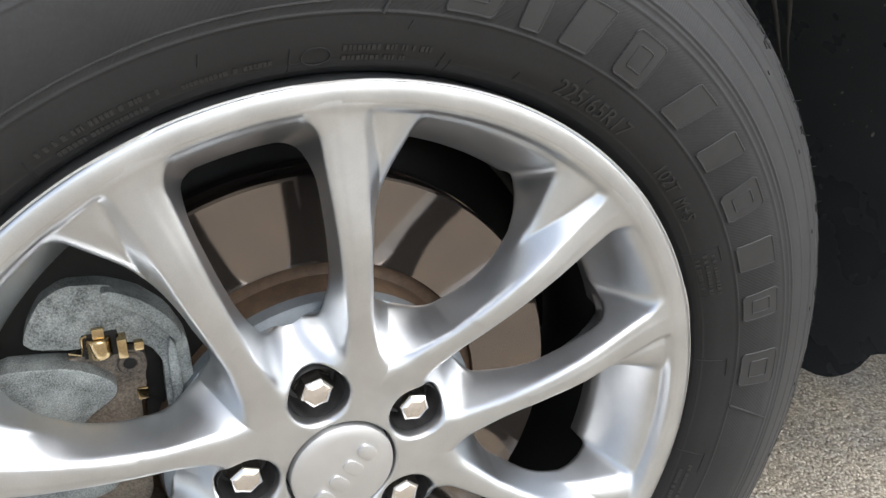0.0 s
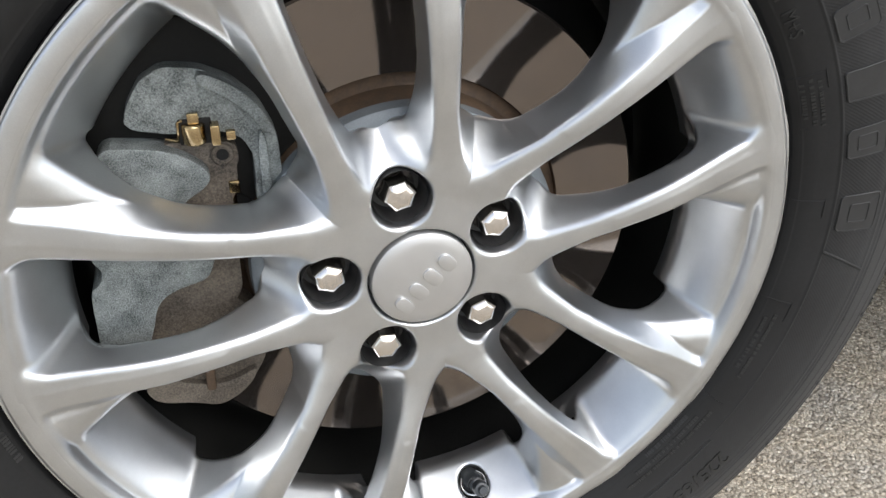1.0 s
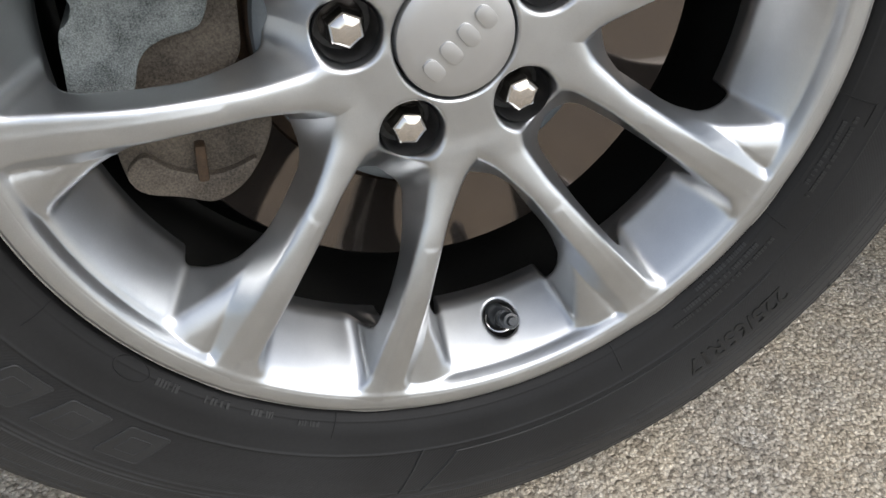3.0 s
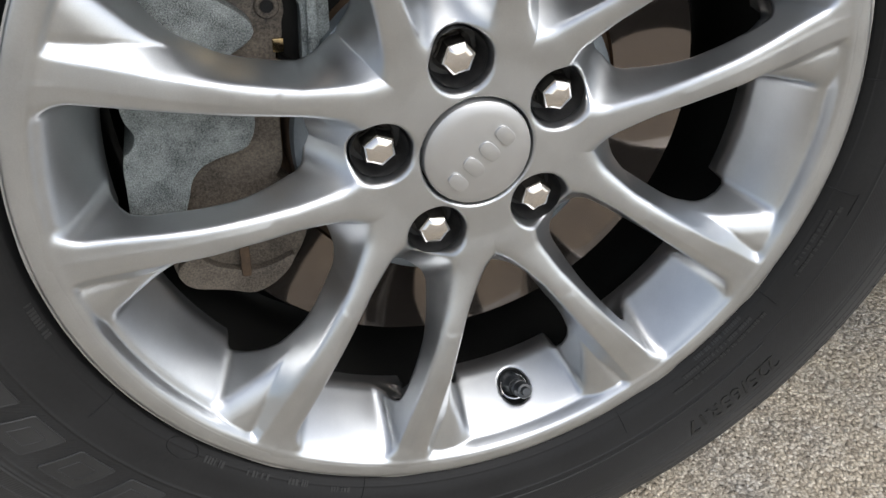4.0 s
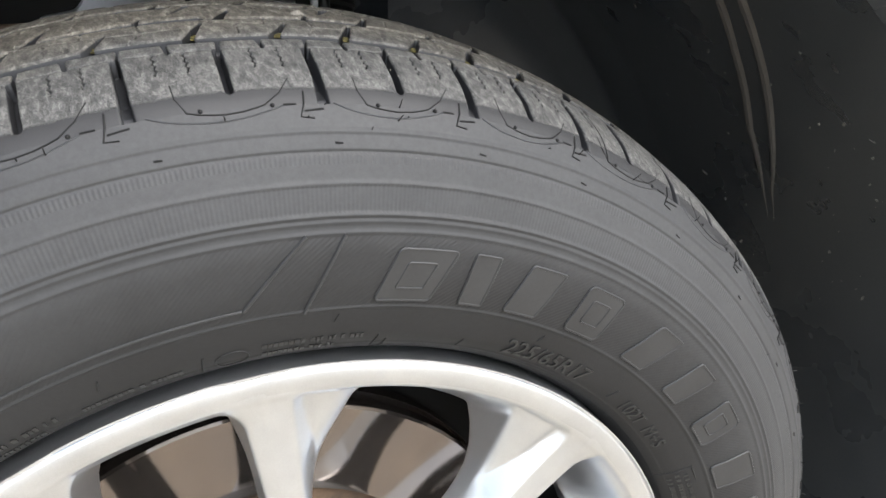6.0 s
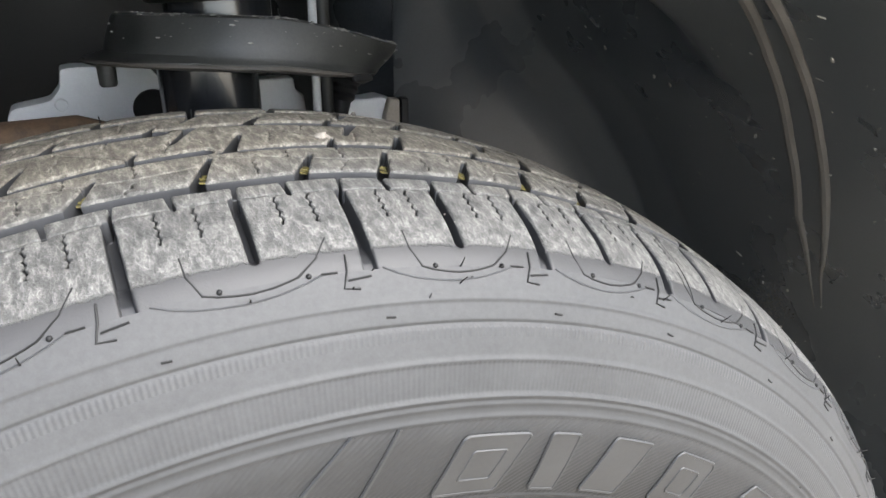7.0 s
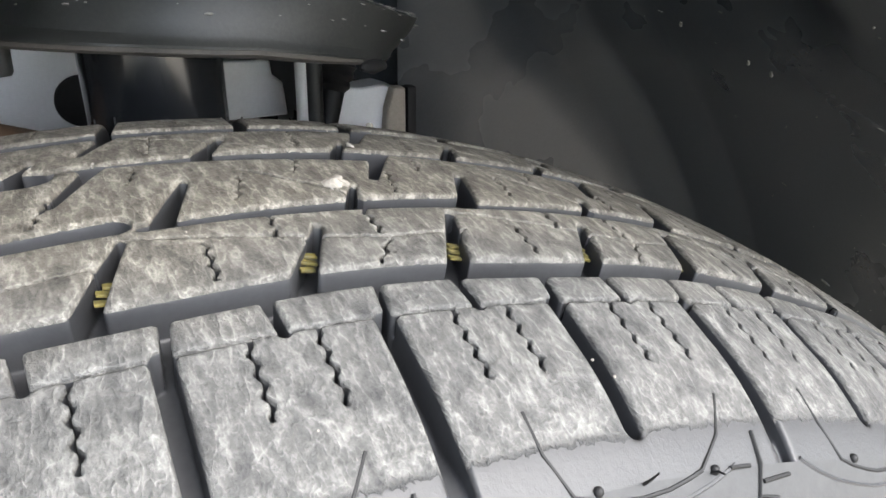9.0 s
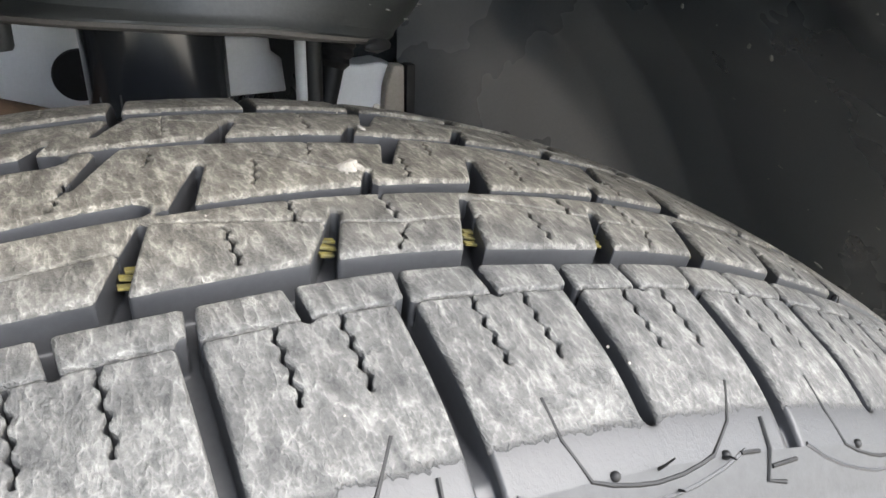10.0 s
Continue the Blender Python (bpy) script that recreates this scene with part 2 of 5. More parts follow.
def aggregate():
    """Old asphalt with exposed stone chips in grey and tan."""
    m = material("ground_aggregate", (0.25, 0.23, 0.2), 0.85)
    chips = node(m, "TexVoronoi", Scale=260.0, Randomness=1.0)
    link(m, coords(m), chips.inputs["Vector"])
    small = node(m, "TexVoronoi", Scale=620.0, Randomness=1.0)
    link(m, coords(m), small.inputs["Vector"])
    pick = m.node_tree.nodes.new("ShaderNodeSeparateColor")
    link(m, chips.outputs["Color"], pick.inputs[0])
    tone = ramp(m, pick.outputs[0], [(0.0, (0.30, 0.27, 0.225)), (0.3, (0.52, 0.48, 0.41)), (0.7, (0.67, 0.63, 0.55)), (1.0, (0.84, 0.81, 0.74))])
    stain = ramp(m, noise_fac(m, 9, 4, 0.6), [(0.35, (0.86, 0.84, 0.82)), (0.65, (1.1, 1.02, 0.9))])
    edge = ramp(m, chips.outputs["Distance"], [(0.3, grey(1.0)), (0.8, grey(0.62))])
    pits = ramp(m, small.outputs["Distance"], [(0.2, grey(1.0)), (0.8, grey(0.74))])
    c = mix(m, 1.0, mix(m, 1.0, mix(m, 1.0, tone, edge, "MULTIPLY"), stain, "MULTIPLY"), pits, "MULTIPLY")
    link(m, c, bsdf(m).inputs["Base Color"])
    up = maths(m, "SUBTRACT", 1.0, maths(m, "ADD", maths(m, "MULTIPLY", chips.outputs["Distance"], 0.8), maths(m, "MULTIPLY", small.outputs["Distance"], 0.3)))
    link(m, bump(m, up, 1.0, 0.003), bsdf(m).inputs["Normal"])
    return m


GROUND = aggregate()

# ---- building helpers ----


def mesh_object(name, verts, faces, mat, parent=None, smooth=True, label="", sharp=None):
    me = bpy.data.meshes.new(name)
    me.from_pydata([tuple(v) for v in verts], [], [tuple(f) for f in faces])
    me.materials.append(mat)
    if smooth:
        me.shade_smooth()
        if sharp:
            me.set_sharp_from_angle(angle=radians(sharp))
    ob = new(name, me)
    ob.parent = parent
    return tagged(ob, label)


def part(name, bm, mat, parent, label="", smooth=True, sharp=35):
    me = bpy.data.meshes.new(name)
    bmesh.ops.recalc_face_normals(bm, faces=bm.faces)
    bm.to_mesh(me)
    bm.free()
    me.materials.append(mat)
    if smooth:
        me.shade_smooth()
        me.set_sharp_from_angle(angle=radians(sharp))
    ob = new(name, me)
    ob.parent = parent
    return tagged(ob, label)


def thing(name, label, category, at=(0, 0, 0), kind="", group=""):
    return tagged(set_at(new(name), at), label, category, group, kind)


def set_at(ob, at):
    ob.location = at
    return ob


def lathe(profile, steps=192, start=0.0, end=360.0):
    """Verts and faces of a profile of (radius, y) turned round the y axis."""
    full = abs(end - start) > 359.9
    n = steps if full else steps + 1
    verts, faces = [], []
    for k in range(n):
        a = radians(start + (end - start) * k / steps)
        verts += [(r * math.cos(a), y, r * math.sin(a)) for r, y in profile]
    p = len(profile)
    for k in range(steps):
        j = (k + 1) % n
        faces += [(k * p + i, k * p + i + 1, j * p + i + 1, j * p + i) for i in range(p - 1)]
    return verts, faces


def lathe_bm(profile, steps=96, start=0.0, end=360.0):
    verts, faces = lathe(profile, steps, start, end)
    bm = bmesh.new()
    vs = [bm.verts.new(v) for v in verts]
    for f in faces:
        bm.faces.new([vs[i] for i in f])
    bmesh.ops.remove_doubles(bm, verts=bm.verts, dist=1e-6)
    return bm


def move(bm, m):
    bmesh.ops.transform(bm, matrix=m, verts=bm.verts)
    return bm


def join(*bms):
    out = bms[0]
    for b in bms[1:]:
        me = bpy.data.meshes.new("join")
        b.to_mesh(me)
        b.free()
        out.from_mesh(me)
        bpy.data.meshes.remove(me)
    return out


def box_bm(size, at=(0, 0, 0), bevel=0.0, segments=2, turn=(0, 0, 0)):
    bm = bmesh.new()
    bmesh.ops.create_cube(bm, size=1.0, matrix=Matrix.Diagonal((*size, 1)))
    if bevel:
        bmesh.ops.bevel(bm, geom=bm.edges[:] + bm.verts[:], offset=bevel, segments=segments, profile=0.6, affect="EDGES")
    return move(bm, pose(*at, *turn))


def plate_bm(outline, y0, y1, bevel=0.0, segments=3, holes=()):
    """A plate with an outline of (x, z) between y0 (front) and y1, its front edges rounded."""
    bm = bmesh.new()
    vs = [bm.verts.new((x, y0, z)) for x, z in outline]
    f = bm.faces.new(vs)
    got = bmesh.ops.extrude_face_region(bm, geom=[f])
    bmesh.ops.translate(bm, vec=(0, y1 - y0, 0), verts=[v for v in got["geom"] if isinstance(v, bmesh.types.BMVert)])
    if bevel:
        edges = [e for e in bm.edges if any(abs(v.co.y - y0) < 1e-6 for v in e.verts)]
        bmesh.ops.bevel(bm, geom=edges, offset=bevel, segments=segments, profile=0.5, affect="EDGES", clamp_overlap=True)
    return bm


def round_outline(points, cut=0.3, rounds=3):
    """Corner cutting: a smooth closed outline from a coarse one."""
    for _ in range(rounds):
        out = []
        for k, p in enumerate(points):
            q = points[(k + 1) % len(points)]
            out += [(p[0] + (q[0] - p[0]) * cut, p[1] + (q[1] - p[1]) * cut), (q[0] + (p[0] - q[0]) * cut, q[1] + (p[1] - q[1]) * cut)]
        points = out
    return points


def tube_bm(path, radius, sides=8, closed=False):
    bm = bmesh.new()
    pts = [Vector(p) for p in path]
    n, rings, up = len(pts), [], None
    for k, p in enumerate(pts):
        a, b = (pts[k - 1], pts[(k + 1) % n]) if closed else (pts[max(k - 1, 0)], pts[min(k + 1, n - 1)])
        d = (b - a).normalized()
        up = (up or (Vector((0, 1, 0)) if abs(d.y) < 0.9 else Vector((1, 0, 0))))
        side = d.cross(up).normalized()
        up = side.cross(d).normalized()
        w = radius(k / max(n - 1, 1)) if callable(radius) else radius
        rings.append([bm.verts.new(p + side * w * math.cos(2 * math.pi * s / sides) + up * w * math.sin(2 * math.pi * s / sides)) for s in range(sides)])
    for k in range(n if closed else n - 1):
        a, b = rings[k], rings[(k + 1) % n]
        for s in range(sides):
            bm.faces.new((a[s], a[(s + 1) % sides], b[(s + 1) % sides], b[s]))
    if not closed:
        bm.faces.new(rings[0][::-1])
        bm.faces.new(rings[-1])
    return bm


def smin(a, b, k):
    h = np.clip(0.5 + 0.5 * (b - a) / k, 0, 1)
    return b * (1 - h) + a * h - k * h * (1 - h)


def smax(a, b, k):
    return -smin(-a, -b, k)


def nets(field, wrap=False):
    """Surface of field = 0 (inside: below 0) on a grid: cell vertices in grid units, and quads of vertex ids with a step along axis 1 of
    -1 marked apart, so that a sector may be joined to its neighbour."""
    f = field
    inside = f < 0
    c = [f[i : f.shape[0] - 1 + i, j : f.shape[1] - 1 + j, k : f.shape[2] - 1 + k] for i in (0, 1) for j in (0, 1) for k in (0, 1)]
    s = [x < 0 for x in c]
    count = sum(x.astype(np.int8) for x in s)
    cells = np.argwhere((count > 0) & (count < 8))
    ids = np.full(count.shape, -1, np.int64)
    ids[tuple(cells.T)] = np.arange(len(cells))
    vals = np.stack([x[tuple(cells.T)] for x in c], 1)
    corner = np.array([(i, j, k) for i in (0, 1) for j in (0, 1) for k in (0, 1)], float)
    total, hits = np.zeros((len(cells), 3)), np.zeros(len(cells))
    for a in range(8):
        for b in range(a + 1, 8):
            if np.abs(corner[a] - corner[b]).sum() != 1:
                continue
            va, vb = vals[:, a], vals[:, b]
            cross = (va < 0) != (vb < 0)
            t = np.where(cross, va / np.where(cross, va - vb, 1.0), 0.0)[:, None]
            total += np.where(cross[:, None], corner[a] + t * (corner[b] - corner[a]), 0.0)
            hits += cross
    verts = cells + total / hits[:, None]
    quads = []
    shape = count.shape
    for axis in range(3):
        lo = [slice(None)] * 3
        hi = [slice(None)] * 3
        lo[axis], hi[axis] = slice(0, -1), slice(1, None)
        flip = np.argwhere(inside[tuple(lo)] != inside[tuple(hi)])
        u, v = (axis + 1) % 3, (axis + 2) % 3
        eu, ev = np.eye(3, dtype=int)[u], np.eye(3, dtype=int)[v]
        ring = [flip - eu - ev, flip - ev, flip, flip - eu]
        quads.append((ring, inside[tuple(flip.T)]))
    out = []
    for ring, solid in quads:
        keep = np.ones(len(solid), bool)
        sect = np.zeros((len(solid), 4), np.int64)
        fixed = []
        for n, cell in enumerate(ring):
            cell = cell.copy()
            if wrap:
                under = cell[:, 1] < 0
                sect[under, n] = -1
                cell[under, 1] += shape[1]
                over = cell[:, 1] >= shape[1]
                keep &= ~over
                cell[over, 1] = 0
            keep &= (cell >= 0).all(1) & (cell < np.array(shape)).all(1)
            fixed.append(np.clip(cell, 0, np.array(shape) - 1))
        q = np.stack([ids[tuple(cell.T)] for cell in fixed], 1)
        q = np.where(solid[:, None], q, q[:, ::-1])
        sect = np.where(solid[:, None], sect, sect[:, ::-1])
        keep &= (q >= 0).all(1)
        out.append((q[keep], sect[keep]))
    return verts, np.concatenate([o[0] for o in out]), np.concatenate([o[1] for o in out])


def quad_mesh(name, verts, quads, mats, parent, label="", pick=None):
    me = bpy.data.meshes.new(name)
    used = np.unique(quads)
    remap = np.full(len(verts), -1, np.int64)
    remap[used] = np.arange(len(used))
    verts, quads = verts[used], remap[quads]
    me.vertices.add(len(verts))
    me.vertices.foreach_set("co", np.ascontiguousarray(verts, np.float32).ravel())
    me.loops.add(quads.size)
    me.loops.foreach_set("vertex_index", quads.ravel().astype(np.int32))
    me.polygons.add(len(quads))
    me.polygons.foreach_set("loop_start", np.arange(0, quads.size, 4, dtype=np.int32))
    me.polygons.foreach_set("loop_total", np.full(len(quads), 4, np.int32))
    for m in mats:
        me.materials.append(m)
    if pick is not None:
        me.polygons.foreach_set("material_index", pick.astype(np.int32))
    me.update(calc_edges=True)
    me.shade_smooth()
    ob = new(name, me)
    ob.parent = parent
    return tagged(ob, label)

# ---- ground ----
bm = bmesh.new()
rings = [0.0, 0.3, 0.8, 2, 6, 20, 80, 400]
grid = []
for r in rings[1:]:
    grid.append([bm.verts.new((r * math.cos(2 * math.pi * k / 32), r * math.sin(2 * math.pi * k / 32), 0)) for k in range(32)])
bm.faces.new(grid[0])
for a, b in zip(grid, grid[1:]):
    for k in range(32):
        bm.faces.new((a[k], a[(k + 1) % 32], b[(k + 1) % 32], b[k]))
ground = part("ground", bm, GROUND, None, smooth=False)
tagged(ground, "old grey and tan asphalt with exposed stone chips", "ground", kind="structure")

# ---- wheel ----
LUG = [102.5, 30.5, -41.5, -113.5, 174.5]
wheel = thing("alloy_wheel", "silver painted ten-spoke alloy wheel with chrome nuts", "wheel", (0, 0, ZC))


def bowl_height(r):
    """The dished line from the hub to the rim, on which the sunk facets lie."""
    return 0.0085 + 0.0190 * np.clip((r - 0.055) / 0.167, 0, 1) ** 1.2


FLOOR_R = np.linspace(0.175, 0.25, 301)
FLOOR = np.interp(FLOOR_R, [0.185, 0.195, 0.205, 0.2140, 0.2185, 0.224, 0.24], [-0.036, -0.0195, 0.0010, 0.0178, 0.0240, 0.0270, 0.0285])
FLOOR = np.convolve(np.pad(FLOOR, 18, mode="edge"), np.ones(37) / 37, "valid")


def evened(at, values, low, high, n=241, span=15):
    """A curve through the values, its corners rounded."""
    x = np.linspace(low, high, n)
    y = np.interp(x, at, values)
    return x, np.convolve(np.pad(y, span // 2, mode="edge"), np.ones(span) / span, "valid")


# height of the spokes' back edge along the spoke, and half the width of the wide openings
BACK_U, BACK = evened([0.085, 0.09, 0.10, 0.11, 0.12, 0.13, 0.15, 0.17, 0.180, 0.187, 0.193, 0.20], [-0.0205, -0.0150, -0.0105, -0.0040, 0.0008, 0.0050, 0.0072, 0.0075, 0.0070, 0.0030, -0.0110, -0.034], 0.04, 0.24)
_, DEEP = evened([0.085, 0.09, 0.10, 0.11, 0.12, 0.13, 0.14, 0.15, 0.16, 0.17, 0.18, 0.19, 0.20], [-0.0205, -0.0165, -0.0120, -0.0070, -0.0030, -0.0010, 0.0, -0.0005, -0.0015, -0.0035, -0.0070, -0.012, -0.020], 0.04, 0.24)
# the spokes arch outwards over the dish
_, BOW = evened([0.055, 0.085, 0.10, 0.11, 0.125, 0.14, 0.155, 0.17, 0.185, 0.20, 0.215], [0.0, 0.0030, 0.0050, 0.0066, 0.0080, 0.0087, 0.0083, 0.0068, 0.0043, 0.0018, 0.0], 0.04, 0.24)
HOLE_U, HOLE = evened([0.10, 0.12, 0.137, 0.146, 0.157, 0.167, 0.178, 0.22], [0.023, 0.032, 0.0395, 0.0432, 0.0466, 0.0486, 0.0495, 0.0455], 0.08, 0.24, 241, 21)


def wheel_field(r, angle, h):
    """Inside below 0. angle: round the axle; h: height outwards."""
    phi = (angle - math.radians(66.5) + math.radians(36)) % math.radians(72) - math.radians(36)
    p1 = math.radians(36) - np.abs(phi)
    u, v = r * np.cos(p1), r * np.sin(p1)
    u2, v2 = r * np.cos(phi), r * np.abs(np.sin(phi))
    dish = bowl_height(r)
    hs = dish + np.interp(r, BACK_U, BOW)
    q = (v - 0.0203 - 0.127 * u) / 1.008
    land = np.interp(u, [0.05, 0.075, 0.1, 0.15, 0.205, 0.22], [0.0110, 0.0082, 0.0066, 0.0076, 0.0102, 0.0125])
    share = np.clip(0.5 + q / 0.008, 0, 1)
    low = np.interp(u, BACK_U, BACK) * (1 - share) + np.interp(u, BACK_U, DEEP) * share
    flare = np.interp(u, [0.06, 0.09, 0.12, 0.15, 0.17, 0.19], [0.60, 0.34, 0.25, 0.19, 0.16, 0.16])
    spread = np.interp(u, [0.06, 0.09, 0.10, 0.11, 0.12, 0.13, 0.15], [0.60, 0.24, 0.19, 0.22, 0.25, 0.25, 0.29])
    crown = 0.0013 * np.clip(q / land, -1.6, 1.6) ** 2
    slope = np.interp(u, [0.065, 0.1, 0.15, 0.2], [0.0008, 0.0016, 0.0026, 0.0034])
    outer = smax((q - land - spread * (hs - h)) / np.sqrt(1.0 + spread ** 2), (q - land + slope - 1.25 * (hs - h)) / 1.60, 0.0024)
    spoke = smax(np.where(q > 0, outer, -q - land - flare * (hs - h)), h - hs + crown, 0.0030)
    spoke = smax(spoke, low - h, 0.0026)
    hub_top = np.interp(r, [0.0, 0.056, 0.064, 0.072, 0.082, 0.092, 0.10], [0.0085, 0.0085, 0.0066, 0.0005, -0.0105, -0.0205, -0.029])
    hub = smax(smax((h - hub_top) * 0.72, r - 0.0925, 0.003), -0.028 - h, 0.003)
    floor = np.interp(r, FLOOR_R, FLOOR)
    wide = np.clip((math.radians(17) - np.abs(phi)) / math.radians(2), 0, 1)
    floor = floor - 0.0045 * wide * np.clip((0.2200 - r) / 0.0020, 0, 1)
    hole = np.interp(u2, HOLE_U, HOLE)
    inner = 0.1955 + 0.0130 * np.clip(1.0 - (hole - v2 - 0.002) / 0.010, 0, 1) * (q > 0)
    shelf = smax((h - floor) * 0.45, (inner - r) * 0.8, 0.002)
    shelf = np.maximum(shelf, np.minimum(floor - 0.014 - h, 0.203 - r))
    lip = np.hypot(np.maximum(np.abs(r - 0.2275) - 0.0030, 0), np.maximum(np.abs(h - 0.0120) - 0.0135, 0)) - 0.0020
    ridge = (hole - v2) * 0.9
    hf = dish - 0.0060 + 0.24 * np.clip(q - land, 0, 0.011)
    hf = hf - 0.010 * np.clip((0.158 - r) / 0.025, 0, 1)
    lean = np.interp(u, [0.12, 0.15, 0.165, 0.18], [0.35, 0.60, 1.0, 1.3])
    top = np.maximum(hs - np.maximum(q - land, 0) / lean, hf)
    # a ridge runs along the opening, its outer side falling away
    fall = 0.0095 - (v2 - hole)
    top = top - 0.21 * np.minimum(fall + np.hypot(fall, 0.003), 0.024) * np.clip((r - 0.155) / 0.02, 0, 1)
    wedge = smax(smax((ridge - 0.20 * (hf - h)) * 0.98, (h - top) * 0.85, 0.0050), np.interp(r, [0.15, 0.17, 0.18, 0.19, 0.20], [-0.0005, -0.0035, -0.007, -0.012, -0.020]) - h, 0.0026)
    wedge = np.maximum(wedge, np.maximum(r - 0.222, 0.12 - r))
    wedge = np.maximum(wedge, -q - 0.002)
    f = smin(spoke, hub, 0.015)
    f = smin(f, wedge, 0.0035)
    f = smin(f, shelf, np.where(q < 0, 0.0085, 0.0045))
    # sunk facets beside the wide openings: the spoke slopes down to a valley, stepped below the rim
    zone = np.clip((0.2212 - r) / 0.0025, 0, 1) * np.clip((r - 0.15) / 0.02, 0, 1) * (q > 0)
    f = smax(f, h - np.maximum(hs - zone * (hs - top), 0.0085) - 0.0002, 0.0034)
    f = smin(f, lip, 0.0030)
    nut = np.hypot(u - 0.055, v)
    f = smax(f, -np.maximum(nut - 0.0166 - 0.12 * np.clip(h + 0.004, 0, 0.02), -0.016 - h), 0.0024)
    f = np.maximum(f, -np.maximum(r - 0.0332, -0.003 - h))
    # the valve's hole, square to the shelf
    br, bt, bh = r * np.cos(angle - VALVE) - 0.2022, r * np.sin(angle - VALVE), h + 0.0045
    along = -0.898 * br + 0.44 * bh
    bore = np.hypot(bt, 0.80 * (0.44 * br + 0.898 * bh)) - 0.0110
    return smax(f, -np.maximum(bore, np.abs(along) - 0.014), 0.0012)


VALVE = math.radians(-77.5)
NR, NA, NH = 152, 880, 50
rr = np.linspace(0.0275, 0.2375, NR)[:, None, None]
aa = np.radians(np.linspace(0, 360, NA + 1))[None, :, None]
hh = np.linspace(-0.036, 0.0335, NH)[None, None, :]
vv, quads, _ = nets(wheel_field(rr, aa, hh), wrap=True)
r = np.interp(vv[:, 0], range(NR), rr.ravel())
a = np.interp(vv[:, 1], range(NA + 1), aa.ravel())
h = np.interp(vv[:, 2], range(NH), hh.ravel())
verts = np.stack([r * np.cos(a), -h, r * np.sin(a)], 1)
pairs = np.concatenate([quads[:, [0, 1]], quads[:, [1, 2]], quads[:, [2, 3]], quads[:, [3, 0]]])
near = np.bincount(pairs[:, 0], minlength=len(verts)) + np.bincount(pairs[:, 1], minlength=len(verts))
for turn in range(3):
    # even the vertices out, then settle them on the true surface
    for _ in range(3 if turn < 2 else 1):
        total = [np.bincount(pairs[:, 0], verts[pairs[:, 1], c], len(verts)) + np.bincount(pairs[:, 1], verts[pairs[:, 0], c], len(verts)) for c in range(3)]
        verts = verts + 0.5 * (np.stack(total, 1) / np.maximum(near, 1)[:, None] - verts)
    r, a, h = np.hypot(verts[:, 0], verts[:, 2]), np.arctan2(verts[:, 2], verts[:, 0]), -verts[:, 1]
    f, e = wheel_field(r, a, h), 0.00025
    gr = (wheel_field(r + e, a, h) - wheel_field(r - e, a, h)) / (2 * e)
    ga = (wheel_field(r, a + e / r, h) - wheel_field(r, a - e / r, h)) / (2 * e)
    gh = (wheel_field(r, a, h + e) - wheel_field(r, a, h - e)) / (2 * e)
    step = 0.9 * np.clip(f / np.maximum(gr ** 2 + ga ** 2 + gh ** 2, 0.15), -0.0012, 0.0012)
    r, a, h = r - step * gr, a - step * ga / r, h - step * gh
    verts = np.stack([r * np.cos(a), -h, r * np.sin(a)], 1)
n = np.cross(verts[quads[:, 2]] - verts[quads[:, 0]], verts[quads[:, 3]] - verts[quads[:, 1]])
n /= np.linalg.norm(n, axis=1)[:, None] + 1e-12
mid = verts[quads].mean(1)
keep = ~((np.hypot(mid[:, 0], mid[:, 2]) > 0.2315) & (mid[:, 1] > 0.0))
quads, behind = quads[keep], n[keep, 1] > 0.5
# leave out loose scraps: keep the largest connected sheet
pairs = np.concatenate([quads[:, [0, 1]], quads[:, [1, 2]], quads[:, [2, 3]], quads[:, [3, 0]]])
mark = np.arange(len(verts))
while True:
    low = np.minimum(mark[pairs[:, 0]], mark[pairs[:, 1]])
    after = mark.copy()
    np.minimum.at(after, pairs[:, 0], low)
    np.minimum.at(after, pairs[:, 1], low)
    after = after[after]
    if (after == mark).all():
        break
    mark = after
main = np.bincount(mark[quads[:, 0]]).argmax()
behind = behind[mark[quads[:, 0]] == main]
quads = quads[mark[quads[:, 0]] == main]
used = np.unique(quads)
place = np.zeros(len(verts), int)
place[used] = np.arange(len(used))
# backs of the spokes take the near-black colour, dust and painted shade together
quad_mesh("face", verts[used], place[quads], [SILVER, SHADE_BLACK], wheel, "silver painted face, its back darkened by brake dust and painted shade", pick=behind)

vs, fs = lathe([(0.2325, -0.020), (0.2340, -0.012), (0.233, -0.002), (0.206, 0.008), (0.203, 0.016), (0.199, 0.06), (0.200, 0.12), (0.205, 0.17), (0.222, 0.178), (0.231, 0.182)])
mesh_object("barrel", vs, fs, SHADE_BLACK, wheel, label="dusty inner barrel, its shade put in the colour")

lip = [(0.2222, -0.0235), (0.2226, -0.0262), (0.2236, -0.0276), (0.2252, -0.0282), (0.2290, -0.0284), (0.2322, -0.0283), (0.2338, -0.0277), (0.2347, -0.0264), (0.2350, -0.0244), (0.2350, -0.006)]
part("rim_lip", lathe_bm(lip, 360), SILVER, wheel)

